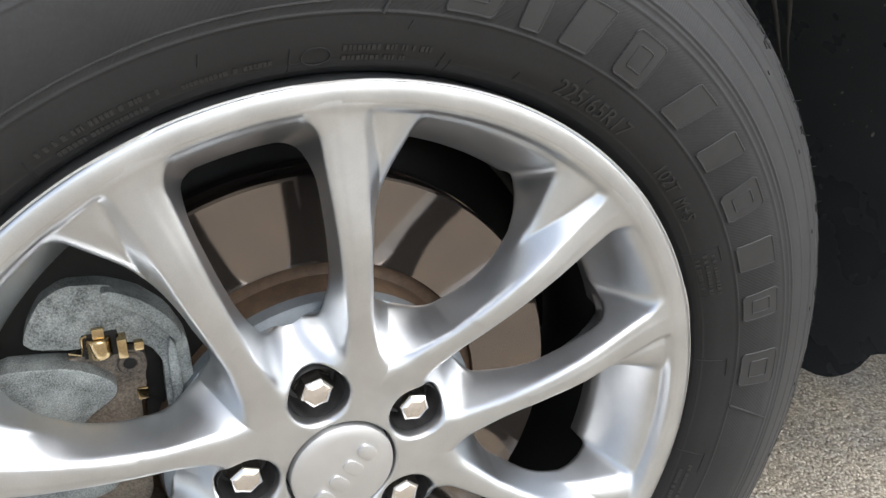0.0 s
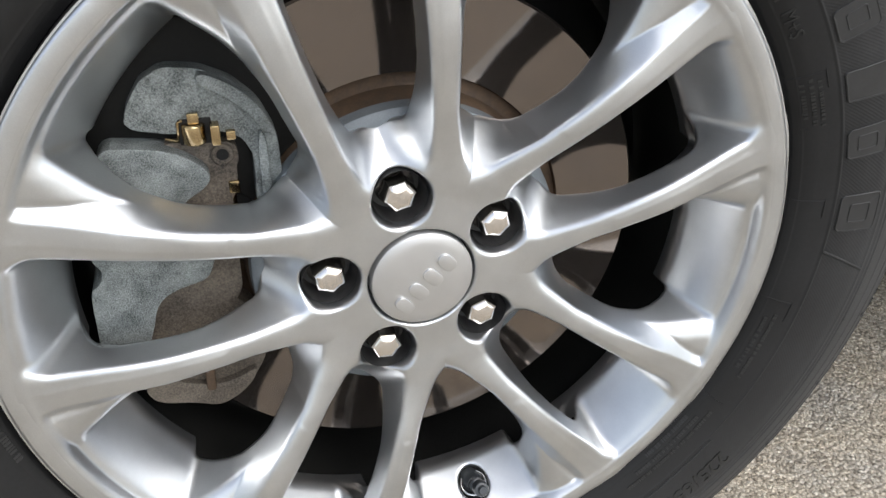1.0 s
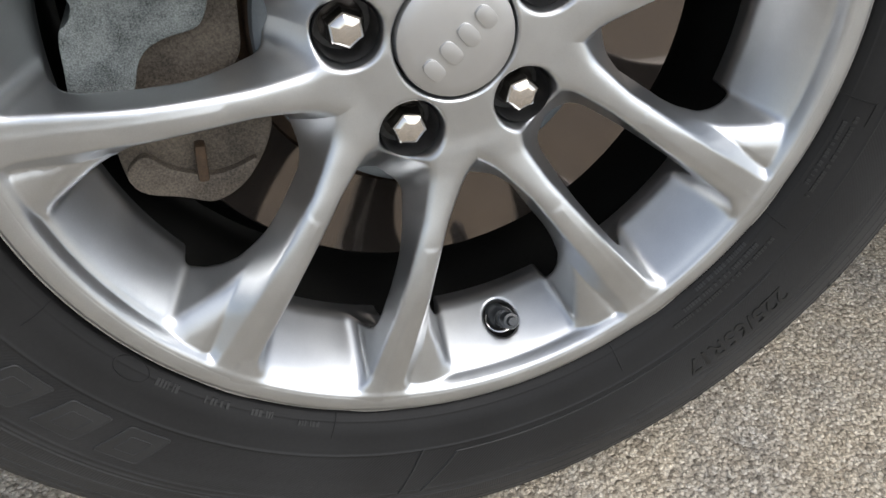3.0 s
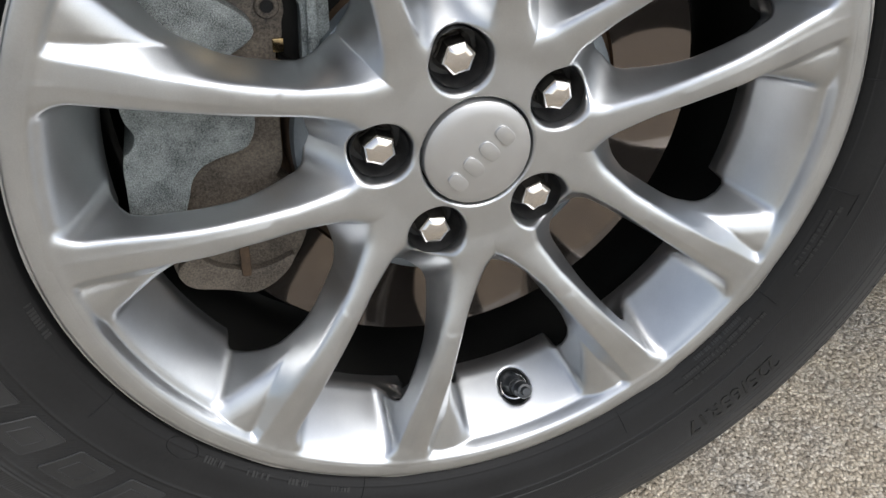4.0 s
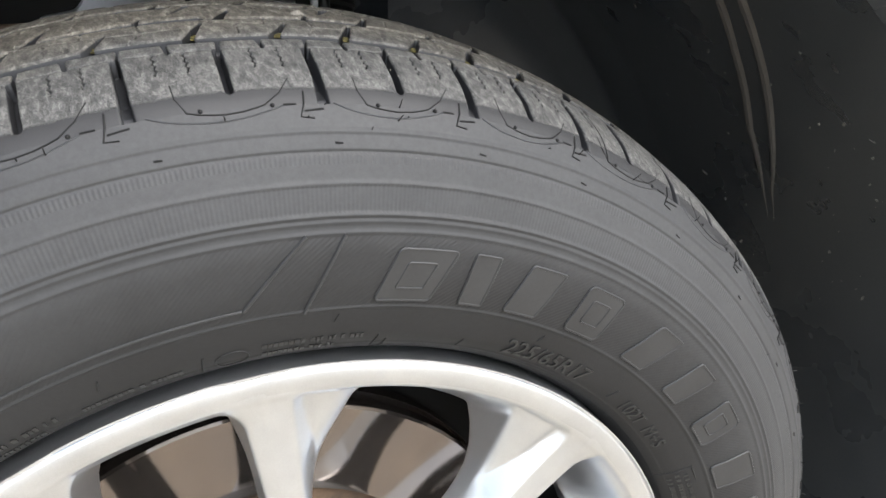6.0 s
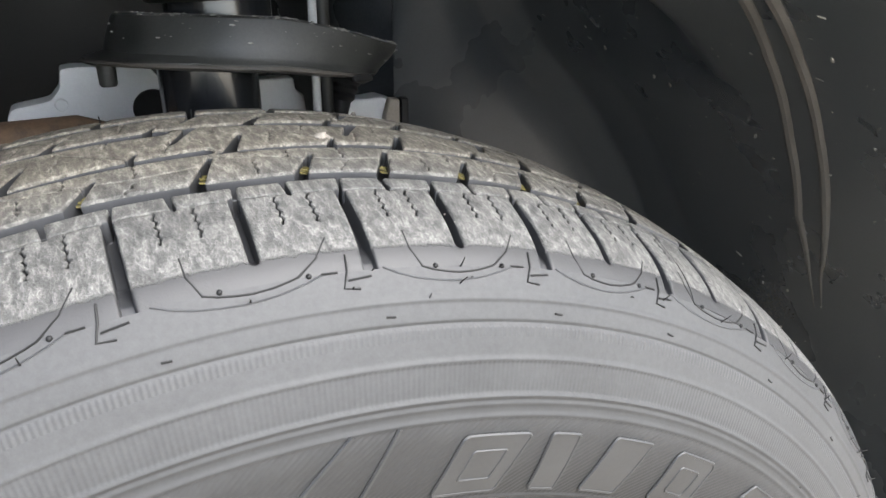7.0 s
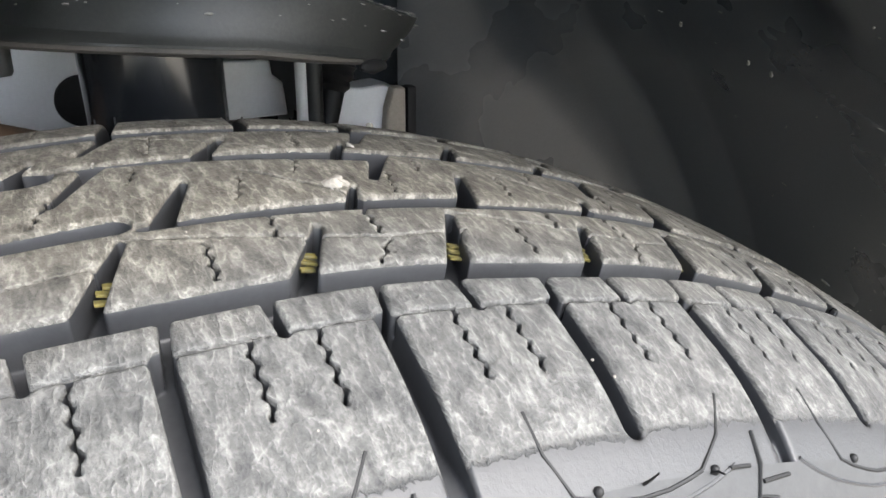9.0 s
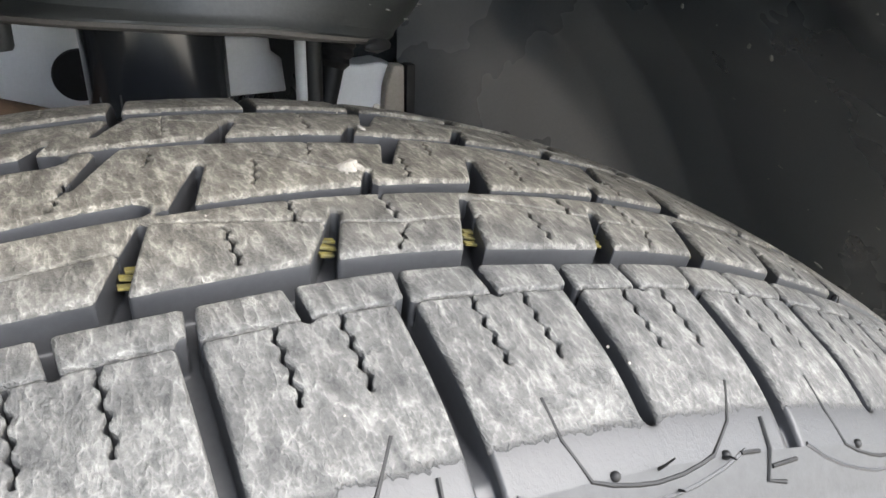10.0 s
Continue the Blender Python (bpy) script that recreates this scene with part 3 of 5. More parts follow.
# centre cap with plain raised bars
cap = part("centre_cap", lathe_bm([(0.0001, -0.0118), (0.012, -0.0116), (0.024, -0.0108), (0.0295, -0.0098), (0.0311, -0.0088), (0.0316, -0.007), (0.0316, 0.004)], 72), CAP, wheel, "satin silver centre cap with raised bars")
# a black ring fills the gap in place of its shade
part("cap_gap_shade", lathe_bm([(0.0305, 0.0025), (0.0338, 0.0025), (0.0338, 0.004), (0.0305, 0.004)], 72), BLACK, wheel, "black ring for the shade in the gap round the cap")
for along in (0.0185, 0.0062, -0.0062, -0.0185):
    a, long, wide = radians(45.0), 0.0086, 0.0135 if abs(along) < 0.01 else 0.0125
    bar = plate_bm(round_outline([(-long / 2, -wide / 2), (long / 2, -wide / 2), (long / 2, wide / 2), (-long / 2, wide / 2)], 0.22, 3), -0.0130, -0.0098, 0.0009, 3)
    move(bar, pose(0.0008 + along * math.cos(a), 0, -0.0018 + along * math.sin(a)) @ pose(0, 0, 0, 0, -45, 0))
    part("raised_bar", bar, CAP, cap)

# wheel nuts in their wells
for a in LUG:
    x, z = 0.055 * math.cos(radians(a)), 0.055 * math.sin(radians(a))
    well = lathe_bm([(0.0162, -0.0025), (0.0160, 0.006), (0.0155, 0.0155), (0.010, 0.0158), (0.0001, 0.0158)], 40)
    part("nut_well", move(well, pose(x, 0, z)), WELL, wheel, "recess round the nut, its shade put in the colour")
    nut = bmesh.new()
    turn = a * 0.37
    rows = []
    for y, s, k in ((0.0155, 0.0118, 0), (0.012, 0.0118, 0), (0.0105, 0.0100, 1), (-0.0010, 0.0099, 1), (-0.0022, 0.0096, 1), (-0.0034, 0.0088, 1), (-0.0045, 0.0074, 1), (-0.0053, 0.0056, 1), (-0.0058, 0.0034, 1), (-0.0060, 0.0001, 0)):
        ring = []
        for j in range(36):
            b = 2 * math.pi * j / 36
            hexed = s * (math.cos(math.pi / 6) / math.cos((b % (math.pi / 3)) - math.pi / 6)) * 1.06 if k else s
            ring.append(nut.verts.new((x + hexed * math.cos(b + turn), y, z + hexed * math.sin(b + turn))))
        rows.append(ring)
    for p, q in zip(rows, rows[1:]):
        for j in range(36):
            nut.faces.new((p[j], p[(j + 1) % 36], q[(j + 1) % 36], q[j]))
    part("wheel_nut", nut, CHROME, wheel, "chrome hexagonal wheel nut", sharp=28)

# valve in its hole
a = radians(-77.5)
root = Vector((0.2022 * math.cos(a), 0.0045, 0.2022 * math.sin(a)))
deep = Vector((-0.898 * math.cos(a), -0.44, -0.898 * math.sin(a)))
# black cup behind the bore gives the hole's shade by colour
hole = lathe_bm([(0.0145, 0.005), (0.0145, 0.013), (0.0001, 0.013)], 32)
square = deep.to_track_quat("-Y", "Z").to_matrix().to_4x4()
part("valve_hole_shade", move(hole, Matrix.Translation(root) @ square), BLACK, wheel, "black cup for the shade in the round valve hole")
stem = lathe_bm([(0.0001, -0.0265), (0.0026, -0.0265), (0.0030, -0.0252), (0.0034, -0.0235), (0.0050, -0.0233), (0.0056, -0.0220), (0.0056, -0.0150), (0.0050, -0.0146), (0.0050, -0.0136), (0.0059, -0.0132), (0.0060, -0.0060), (0.0050, -0.0048), (0.0060, -0.0038), (0.0074, 0.003), (0.0090, 0.010)], 24)
lean = Vector((-0.02, -0.84, 0.54)).to_track_quat("-Y", "Z").to_matrix().to_4x4()
part("tyre_valve", move(stem, Matrix.Translation(root + deep * -0.002) @ lean), PLASTIC, wheel, "black rubber tyre valve with cap")
# chrome ring added for the highlight on the hole's edge
part("valve_highlight", move(lathe_bm([(0.0084, 0.0010), (0.0090, 0.0002), (0.0097, 0.0006), (0.0099, 0.0020), (0.0084, 0.0010)], 32), Matrix.Translation(root + deep * -0.0035) @ square), CHROME, wheel, "thin chrome ring put in for the highlight in the valve hole")

# ---- tyre ----
tyre = thing("tyre", "black radial tyre with dusty all-season tread", "tyre", (0, 0, ZC))
MID = 0.0750
SHOULDER = [(-0.0220, 0.3460), (-0.016, 0.3505), (-0.006, 0.3555), (0.012, 0.3610), (0.035, 0.3650), (0.055, 0.3670), (MID, 0.3675)]
SHOULDER += [(2 * MID - y, r) for y, r in SHOULDER[-2::-1]]
WALL = [(0.2357, -0.010), (0.240, -0.024), (0.25, -0.0305), (0.265, -0.0355), (0.28, -0.0385), (0.295, -0.0400), (0.308, -0.0385), (0.32, -0.0350), (0.332, -0.0305), (0.340, -0.0265), (0.346, -0.0220), (0.348, -0.0200)]


def tread_radius(y):
    return np.interp(y, SMOOTH_Y, SMOOTH_R)


SMOOTH_Y = np.linspace(-0.034, 2 * MID + 0.034, 500)
SMOOTH_R = np.interp(SMOOTH_Y, [-0.034] + [p[0] for p in SHOULDER] + [2 * MID + 0.034], [0.334] + [p[1] for p in SHOULDER] + [0.334])
SMOOTH_R = np.convolve(np.pad(SMOOTH_R, 10, mode="edge"), np.ones(21) / 21, "valid")


wall_r = np.array([p[0] for p in WALL])
wall_y = np.array([p[1] for p in WALL])
fine_r = np.linspace(wall_r[0], wall_r[-1], 400)
poly = np.interp(fine_r, wall_r, wall_y)
smooth_y = np.convolve(np.pad(poly, 12, mode="edge"), np.ones(25) / 25, "valid")


def wall_at(r):
    return float(np.interp(r, fine_r, smooth_y))


def flatten(v):
    """The tyre's foot, pressed flat on the ground."""
    x, y, z = v
    low = -ZC + 0.0005
    if z < low:
        y = y + (-1 if y < MID else 1) * (low - z) * 0.5 * (0.0 if abs(y - MID) < 0.06 else 1.0)
        z = low
    return (x, y, z)


def ringed(r):
    """Raised and sunken rings moulded into the outer wall."""
    out = 0.0
    for at, high, wide in ((0.3370, 0.0006, 0.0009), (0.3296, -0.0007, 0.0007), (0.3188, 0.0005, 0.0009), (0.3072, 0.0008, 0.0009), (0.3045, 0.0004, 0.0009), (0.3003, 0.0005, 0.0010), (0.2660, 0.0006, 0.0008), (0.2405, 0.0006, 0.0009), (0.2445, 0.0003, 0.0006)):
        out += high * math.exp(-(((r - at) / wide) ** 2))
    return out


rows = [(r, wall_at(r) - ringed(r)) for r in np.linspace(0.2357, 0.3455, 300)]
vs, fs = lathe(rows, 360)
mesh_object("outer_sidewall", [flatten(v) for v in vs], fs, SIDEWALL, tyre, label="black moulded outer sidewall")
vs, fs = lathe([(r, 2 * MID - wall_at(r)) for r in np.linspace(0.2345, 0.346, 30)], 180)
mesh_object("inner_sidewall", [flatten(v) for v in vs], fs, SIDEWALL, tyre)

# tread: grooves and sipes in running order round the tyre (degrees, metres across)
LATERAL = [101.6, 95.9, 90.0, 84.5, 79.15, 73.95, 69.0, 64.2, 59.2, 53.7, 48.0]
while LATERAL[-1] > -248:
    LATERAL.append(LATERAL[-1] - (5.9, 5.6, 5.0, 5.3)[len(LATERAL) % 4])
ARC = 0.364


def seg(y, s, y0, a0, y1, a1, half0, half1=None):
    """Distance to a groove from (y0, a0) to (y1, a1), angles in degrees, less its half width; s: arc metres."""
    s0, s1 = math.radians(a0) * ARC, math.radians(a1) * ARC
    dy, ds = y1 - y0, s1 - s0
    t = np.clip(((y - y0) * dy + (s - s0) * ds) / (dy * dy + ds * ds), 0, 1)
    w = half0 if half1 is None else half0 + (half1 - half0) * t
    return np.hypot(y - y0 - t * dy, s - s0 - t * ds) - w


def wavy(y, s, y0, a0, y1, a1, half):
    s0, s1 = math.radians(a0) * ARC, math.radians(a1) * ARC
    t = (y - y0) / (y1 - y0)
    line = s0 + t * (s1 - s0) + 0.00048 * np.sin((y - y0) * 2 * math.pi / 0.0038)
    return np.maximum((np.abs(s - line) - half) * 0.8, (np.abs(t - 0.5) - 0.5) * abs(y1 - y0))


def grooves(y, s, low, high, sipes=True):
    """Fields of the deep grooves and of the shallow slits, for the angles from low to high."""
    deep, slit = np.full(y.shape, 1.0), np.full(y.shape, 1.0)

    def cut(d, shallow=False):
        nonlocal deep, slit
        if shallow:
            slit = np.minimum(slit, d)
        else:
            deep = np.minimum(deep, d)

    a = np.degrees(s / ARC)
    wander = 0.0005 * np.sin(np.radians(a) * 31)
    cut(np.abs(y - 0.0216 - wander) - 0.0029)
    cut(np.abs(y - 0.1098 + wander) - 0.0048)
    if sipes:
        cut(np.abs(y - 0.0108 - 0.4 * wander) - 0.00042, True)
    for k, (p, q) in enumerate(zip(LATERAL, LATERAL[1:])):
        if p < low - 14 or q > high + 14:
            continue
        d = p - q
        blind = k % 2 == 0
        cut(seg(y, s, 0.0108, p, -0.0150 if blind else -0.0260, p + 0.01 * d, 0.0018, 0.0016 if blind else 0.0021))
        cut(seg(y, s, 0.0108, p - 0.02 * d, 0.0205, p - 0.06 * d, 0.0008 if blind else 0.0005))
        cut(seg(y, s, 0.0108, p - 0.52 * d, 0.0205, p - 0.50 * d, 0.0008, 0.0010))
        if sipes:
            cut(wavy(y, s, 0.0106, p - 0.35 * d, -0.0044, p - 0.35 * d, 0.00042), True)
            cut(wavy(y, s, 0.0106, p - 0.66 * d, -0.0046, p - 0.66 * d, 0.00042), True)
        # the inner ribs run in a pitch of their own
        p += float(np.interp(p, [66.0, 69.0, 73.95, 79.15, 84.5, 90.0], [0.36, 0.31, 0.21, 0.165, 0.035, 0.0])) * d
        cut(seg(y, s, 0.0230, p + 0.255 * d, 0.0430 if blind else 0.0392, p + 0.02 * d, 0.0023, 0.0009))
        # third and fourth rib: notches from both sides and diagonal slits
        if blind:
            cut(seg(y, s, 0.0466, p - 0.10 * d, 0.0488, p - 2.0 * d, 0.0014, 0.0031))
            cut(seg(y, s, 0.0478, p - 0.20 * d, 0.0654, p - 0.40 * d, 0.0022, 0.0010))
            cut(seg(y, s, 0.0722, p - 0.68 * d, 0.0507, p - 1.32 * d, 0.0006), True)
            cut(seg(y, s, 0.0612, p + 0.31 * d, 0.0800, p + 0.04 * d, 0.0010, 0.0021))
            cut(seg(y, s, 0.0429, p + 0.02 * d, 0.0354, p - 0.90 * d, 0.00036), True)
            cut(seg(y, s, 0.0812, p + 0.25 * d, 0.0788, p - 1.65 * d, 0.0013, 0.0050))
            cut(seg(y, s, 0.0830, p - 0.60 * d, 0.0960, p - 0.80 * d, 0.0021, 0.0010))
            cut(seg(y, s, 0.0910, p + 0.10 * d, 0.1080, p - 0.14 * d, 0.0010, 0.0020))
            cut(seg(y, s, 0.1010, p - 0.30 * d, 0.0860, p - 1.05 * d, 0.00036), True)
        else:
            cut(seg(y, s, 0.0500, p - 0.30 * d, 0.0565, p - 0.38 * d, 0.0012, 0.0008))
            cut(seg(y, s, 0.0354, p + 0.10 * d, 0.0336, p - 0.34 * d, 0.00036), True)
            cut(seg(y, s, 0.0336, p - 0.34 * d, 0.0351, p - 0.84 * d, 0.00036), True)
            cut(seg(y, s, 0.0830, p - 0.55 * d, 0.0900, p - 0.66 * d, 0.0015, 0.0009))
        cut(seg(y, s, 0.1120, p - 0.10 * d, 0.1700, p - 0.34 * d, 0.0017, 0.0020))
        if sipes:
            if blind:
                cut(wavy(y, s, 0.0258, p - 0.34 * d, 0.0385, p - 0.345 * d, 0.00042), True)
                cut(wavy(y, s, 0.0372, p - 0.72 * d, 0.0465, p - 0.73 * d, 0.00042), True)
            else:
                cut(wavy(y, s, 0.0346, p - 0.31 * d, 0.0462, p - 0.31 * d, 0.00042), True)
                cut(wavy(y, s, 0.0256, p - 0.20 * d, 0.0330, p - 0.33 * d, 0.00042), True)
            cut(wavy(y, s, 0.0525, p - 0.62 * d, 0.0660, p - 0.72 * d, 0.00042), True)
            cut(wavy(y, s, 0.0665, p - 0.10 * d, 0.0760, p - 0.18 * d, 0.00042), True)
            cut(wavy(y, s, 0.0860, p - 0.30 * d, 0.1040, p - 0.38 * d, 0.00042), True)
            cut(wavy(y, s, 0.1180, p - 0.66 * d, 0.1480, p - 0.72 * d, 0.00042), True)
    return deep, slit


def tread_mesh(name, low, high, ny, step, nd, sipes):
    ys = np.linspace(-0.0226, 2 * MID + 0.0226, ny)[:, None, None]
    na = int(math.radians(high - low) * ARC / step)
    an = np.linspace(low, high, na)[None, :, None]
    dep = np.linspace(-0.0011, 0.0088, nd)[None, None, :]
    y2, s2 = np.broadcast_arrays(ys[:, :, 0], np.radians(an[:, :, 0]) * ARC)
    deep, slit = grooves(y2, s2, low, high, sipes)
    edge = np.clip((np.abs(y2 - MID) - 0.0830) / 0.010, 0, 1) * 0.0045
    fade = 0.0078 - edge
    f = -dep + 0 * deep[:, :, None]
    f = smax(f, -np.maximum(deep[:, :, None], dep - fade[:, :, None]), 0.0012)
    f = smax(f, -np.maximum(slit[:, :, None], dep - 0.6 * fade[:, :, None]), 0.0002)
    vv, qq, _ = nets(f)
    y = np.interp(vv[:, 0], range(ny), ys.ravel())
    a = np.radians(np.interp(vv[:, 1], range(na), an.ravel()))
    d = np.interp(vv[:, 2], range(nd), dep.ravel())
    r = tread_radius(y) - d
    out = np.stack([r * np.cos(a), y, r * np.sin(a)], 1)
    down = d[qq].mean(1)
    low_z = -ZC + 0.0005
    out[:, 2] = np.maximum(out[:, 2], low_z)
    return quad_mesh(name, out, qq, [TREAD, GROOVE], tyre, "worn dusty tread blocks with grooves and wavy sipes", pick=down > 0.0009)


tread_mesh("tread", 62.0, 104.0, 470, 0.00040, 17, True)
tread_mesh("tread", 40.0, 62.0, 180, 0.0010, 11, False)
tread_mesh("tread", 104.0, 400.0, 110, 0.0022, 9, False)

# ---- brake ----
disc = thing("brake_disc", "brushed steel brake disc with rusty inner band", "brake disc", (0, 0, ZC))
part("friction_ring", lathe_bm([(0.109, 0.048), (0.110, 0.0455), (0.1635, 0.0450), (0.1650, 0.0462), (0.1650, 0.0545), (0.160, 0.0548), (0.160, 0.0625), (0.1650, 0.0628), (0.1650, 0.072), (0.113, 0.072)], 160), ROTOR, disc)
part("rusty_band", lathe_bm([(0.0985, 0.030), (0.1000, 0.0345), (0.1010, 0.0480), (0.1045, 0.0495), (0.1095, 0.0485), (0.1100, 0.0458)], 128), RUST, disc, "rusty brown band between ring and hat")
part("hat", lathe_bm([(0.0001, 0.0180), (0.080, 0.0180), (0.0930, 0.0190), (0.0975, 0.0225), (0.0988, 0.0310)], 128), HAT, disc, "blue-grey coated disc hat")
# outer rim added up to the barrel to shut out light behind the disc
part("widened_shield", lathe_bm([(0.06, 0.082), (0.15, 0.082), (0.176, 0.086), (0.1965, 0.100), (0.1955, 0.098), (0.1775, 0.0845), (0.15, 0.080), (0.06, 0.080)], 96), SHADE_BLACK, disc, "dark backing plate behind the disc, widened to keep light out")

caliper = thing("brake_caliper", "grey cast iron brake caliper with gold clips", "brake caliper", (0, 0, 0))
bracket = round_outline([(-0.153, 0.449), (-0.150, 0.458), (-0.142, 0.471), (-0.130, 0.4775), (-0.112, 0.4755), (-0.096, 0.468), (-0.083, 0.455), (-0.0745, 0.436), (-0.0735, 0.396), (-0.074, 0.37), (-0.087, 0.37), (-0.0895, 0.396), (-0.0885, 0.424), (-0.0935, 0.4345), (-0.104, 0.4400), (-0.131, 0.4405), (-0.149, 0.4445)], 0.14, 2)
part("bracket", plate_bm(bracket, 0.026, 0.066, 0.0060, 5), CAST, caliper)
rib = round_outline([(-0.113, 0.476), (-0.096, 0.468), (-0.083, 0.455), (-0.076, 0.440), (-0.081, 0.438), (-0.089, 0.451), (-0.101, 0.462), (-0.114, 0.469)], 0.25, 2)
part("bracket_rib", plate_bm(rib, 0.019, 0.030, 0.003, 3), CAST, caliper)
upper = round_outline([(-0.169, 0.4385), (-0.150, 0.4365), (-0.132, 0.4335), (-0.117, 0.4235), (-0.1125, 0.416), (-0.116, 0.410), (-0.128, 0.403), (-0.135, 0.395), (-0.138, 0.384), (-0.170, 0.390), (-0.172, 0.415)], 0.25, 2)
lower = round_outline([(-0.184, 0.392), (-0.160, 0.3945), (-0.138, 0.392), (-0.122, 0.383), (-0.117, 0.373), (-0.118, 0.362), (-0.123, 0.352), (-0.140, 0.348), (-0.149, 0.343), (-0.154, 0.336), (-0.157, 0.324), (-0.164, 0.305), (-0.172, 0.285), (-0.190, 0.300), (-0.188, 0.324), (-0.187, 0.354), (-0.181, 0.358), (-0.178, 0.366), (-0.183, 0.374)], 0.2, 2)
part("upper_finger", plate_bm(upper, 0.020, 0.060, 0.0105, 6), CAST, caliper)
part("lower_finger", plate_bm(lower, 0.018, 0.060, 0.007, 5), CAST, caliper)
foot = round_outline([(-0.174, 0.285), (-0.171, 0.266), (-0.165, 0.2565), (-0.143, 0.2525), (-0.128, 0.2465), (-0.117, 0.2505), (-0.104, 0.262), (-0.0945, 0.279), (-0.090, 0.296), (-0.098, 0.318), (-0.1115, 0.330), (-0.114, 0.345), (-0.120, 0.356), (-0.150, 0.350), (-0.165, 0.330)], 0.2, 2)
part("lower_bracket", plate_bm(foot, 0.032, 0.062, 0.006, 4), PAD, caliper, "brownish dusty lower bracket")
rim = round_outline([(-0.172, 0.272), (-0.165, 0.259), (-0.143, 0.255), (-0.128, 0.249), (-0.116, 0.254), (-0.105, 0.264), (-0.100, 0.276), (-0.112, 0.270), (-0.126, 0.266), (-0.148, 0.272), (-0.160, 0.284)], 0.22, 2)
part("bracket_rim", plate_bm(rim, 0.0265, 0.040, 0.004, 3), PAD, caliper)
part("bracket_lug", box_bm((0.006, 0.010, 0.022), (-0.131, 0.029, 0.275), 0.002, 2), RUST, caliper, "rusty lug")
pad = round_outline([(-0.140, 0.4345), (-0.104, 0.4325), (-0.0975, 0.430), (-0.0965, 0.4215), (-0.0985, 0.4165), (-0.0985, 0.408), (-0.1025, 0.406), (-0.1035, 0.36), (-0.1035, 0.335), (-0.115, 0.318), (-0.140, 0.305), (-0.165, 0.320), (-0.165, 0.400)], 0.16, 2)
part("brake_pad", plate_bm(pad, 0.0295, 0.040, 0.001, 2), PAD, caliper, "tan dusty brake pad plate")
# black sheet put in front of the disc as the gap's shade
part("bracket_gap_shade", plate_bm([(-0.1000, 0.372), (-0.1000, 0.434), (-0.0865, 0.434), (-0.0865, 0.372)], 0.040, 0.050), BLACK, caliper, "black sheet for the shade in the gap beside the pad", smooth=False)
part("pad_eye", move(lathe_bm([(0.0034, 0.0280), (0.0040, 0.0274), (0.0058, 0.0274), (0.0064, 0.0282), (0.0064, 0.0320)], 28), pose(-0.1052, 0, 0.4252)), PAD, caliper)
# no hole is cut: a black disc on the plate shows its shade
part("pad_hole_shade", move(lathe_bm([(0.0038, 0.0288), (0.0020, 0.0290), (0.0001, 0.0290)], 20), pose(-0.1052, 0, 0.4252)), BLACK, caliper, "black disc for the shade in the pad plate's small round hole")
housing = round_outline([(-0.176, 0.425), (-0.178, 0.455), (-0.168, 0.480), (-0.150, 0.497), (-0.122, 0.502), (-0.095, 0.494), (-0.074, 0.478), (-0.060, 0.452), (-0.056, 0.420), (-0.058, 0.380), (-0.075, 0.370), (-0.10, 0.400), (-0.15, 0.415)], 0.2, 2)
# plate in the same near black, carrying the shade behind the bracket
part("housing", plate_bm(housing, 0.0365, 0.044, 0.003, 3), SHADE_BLACK, caliper, "dark housing behind the bracket")
part("leg_rib", plate_bm(round_outline([(-0.0860, 0.372), (-0.0860, 0.432), (-0.0835, 0.440), (-0.0805, 0.432), (-0.0805, 0.372)], 0.2, 2), 0.0225, 0.030, 0.0015, 3), CAST, caliper)
part("clip", move(lathe_bm([(0.0001, -0.0058), (0.0052, -0.0058), (0.0060, -0.0052), (0.0062, -0.0046), (0.0062, 0.0046), (0.0060, 0.0052), (0.0052, 0.0058), (0.0001, 0.0058)], 36), pose(-0.1185, 0.0255, 0.4405, 90, 0, 0)), BRASS, caliper, "rolled gold spring clip")
part("clip_frame", box_bm((0.0176, 0.004, 0.0150), (-0.1175, 0.0272, 0.4412), 0.0012, 2), BLACK, caliper, "black frame behind the clip")
part("clip", box_bm((0.0050, 0.009, 0.0115), (-0.1075, 0.0225, 0.4405), 0.0012, 2), BRASS, caliper, "gold spring clip")
part("clip", box_bm((0.0060, 0.003, 0.0060), (-0.1180, 0.0235, 0.4495), 0.0008, 2), BRASS, caliper, "gold spring clip")
part("clip", box_bm((0.0050, 0.004, 0.0050), (-0.0995, 0.0235, 0.4385), 0.0008, 2), BRASS, caliper, "gold spring clip")
part("clip_wire", tube_bm([(-0.1335, 0.030, 0.4365), (-0.1275, 0.027, 0.4360), (-0.1265, 0.0255, 0.4400), (-0.1262, 0.0250, 0.4470), (-0.1235, 0.0250, 0.4482)], 0.0008, 8), BRASS, caliper, "thin wire end of the clip")
part("clip", box_bm((0.0060, 0.004, 0.0075), (-0.1010, 0.030, 0.4045), 0.001, 2), BRASS, caliper, "gold spring clip")

# ---- wheel arch ----
R_ARCH = 0.468
# ribs paler than the liner: dust and a highlight put into the colour
RIB = worn("dusty_highlit_rib", (0.035, 0.033, 0.030), (0.075, 0.070, 0.063), 30, (0.5, 0.7), 0.0, 700, 0.2, 0.0004)
arch = thing("wheel_arch_liner", "black moulded plastic wheel arch liner, speckled with dirt", "wheel arch", (0, 0, ZC))
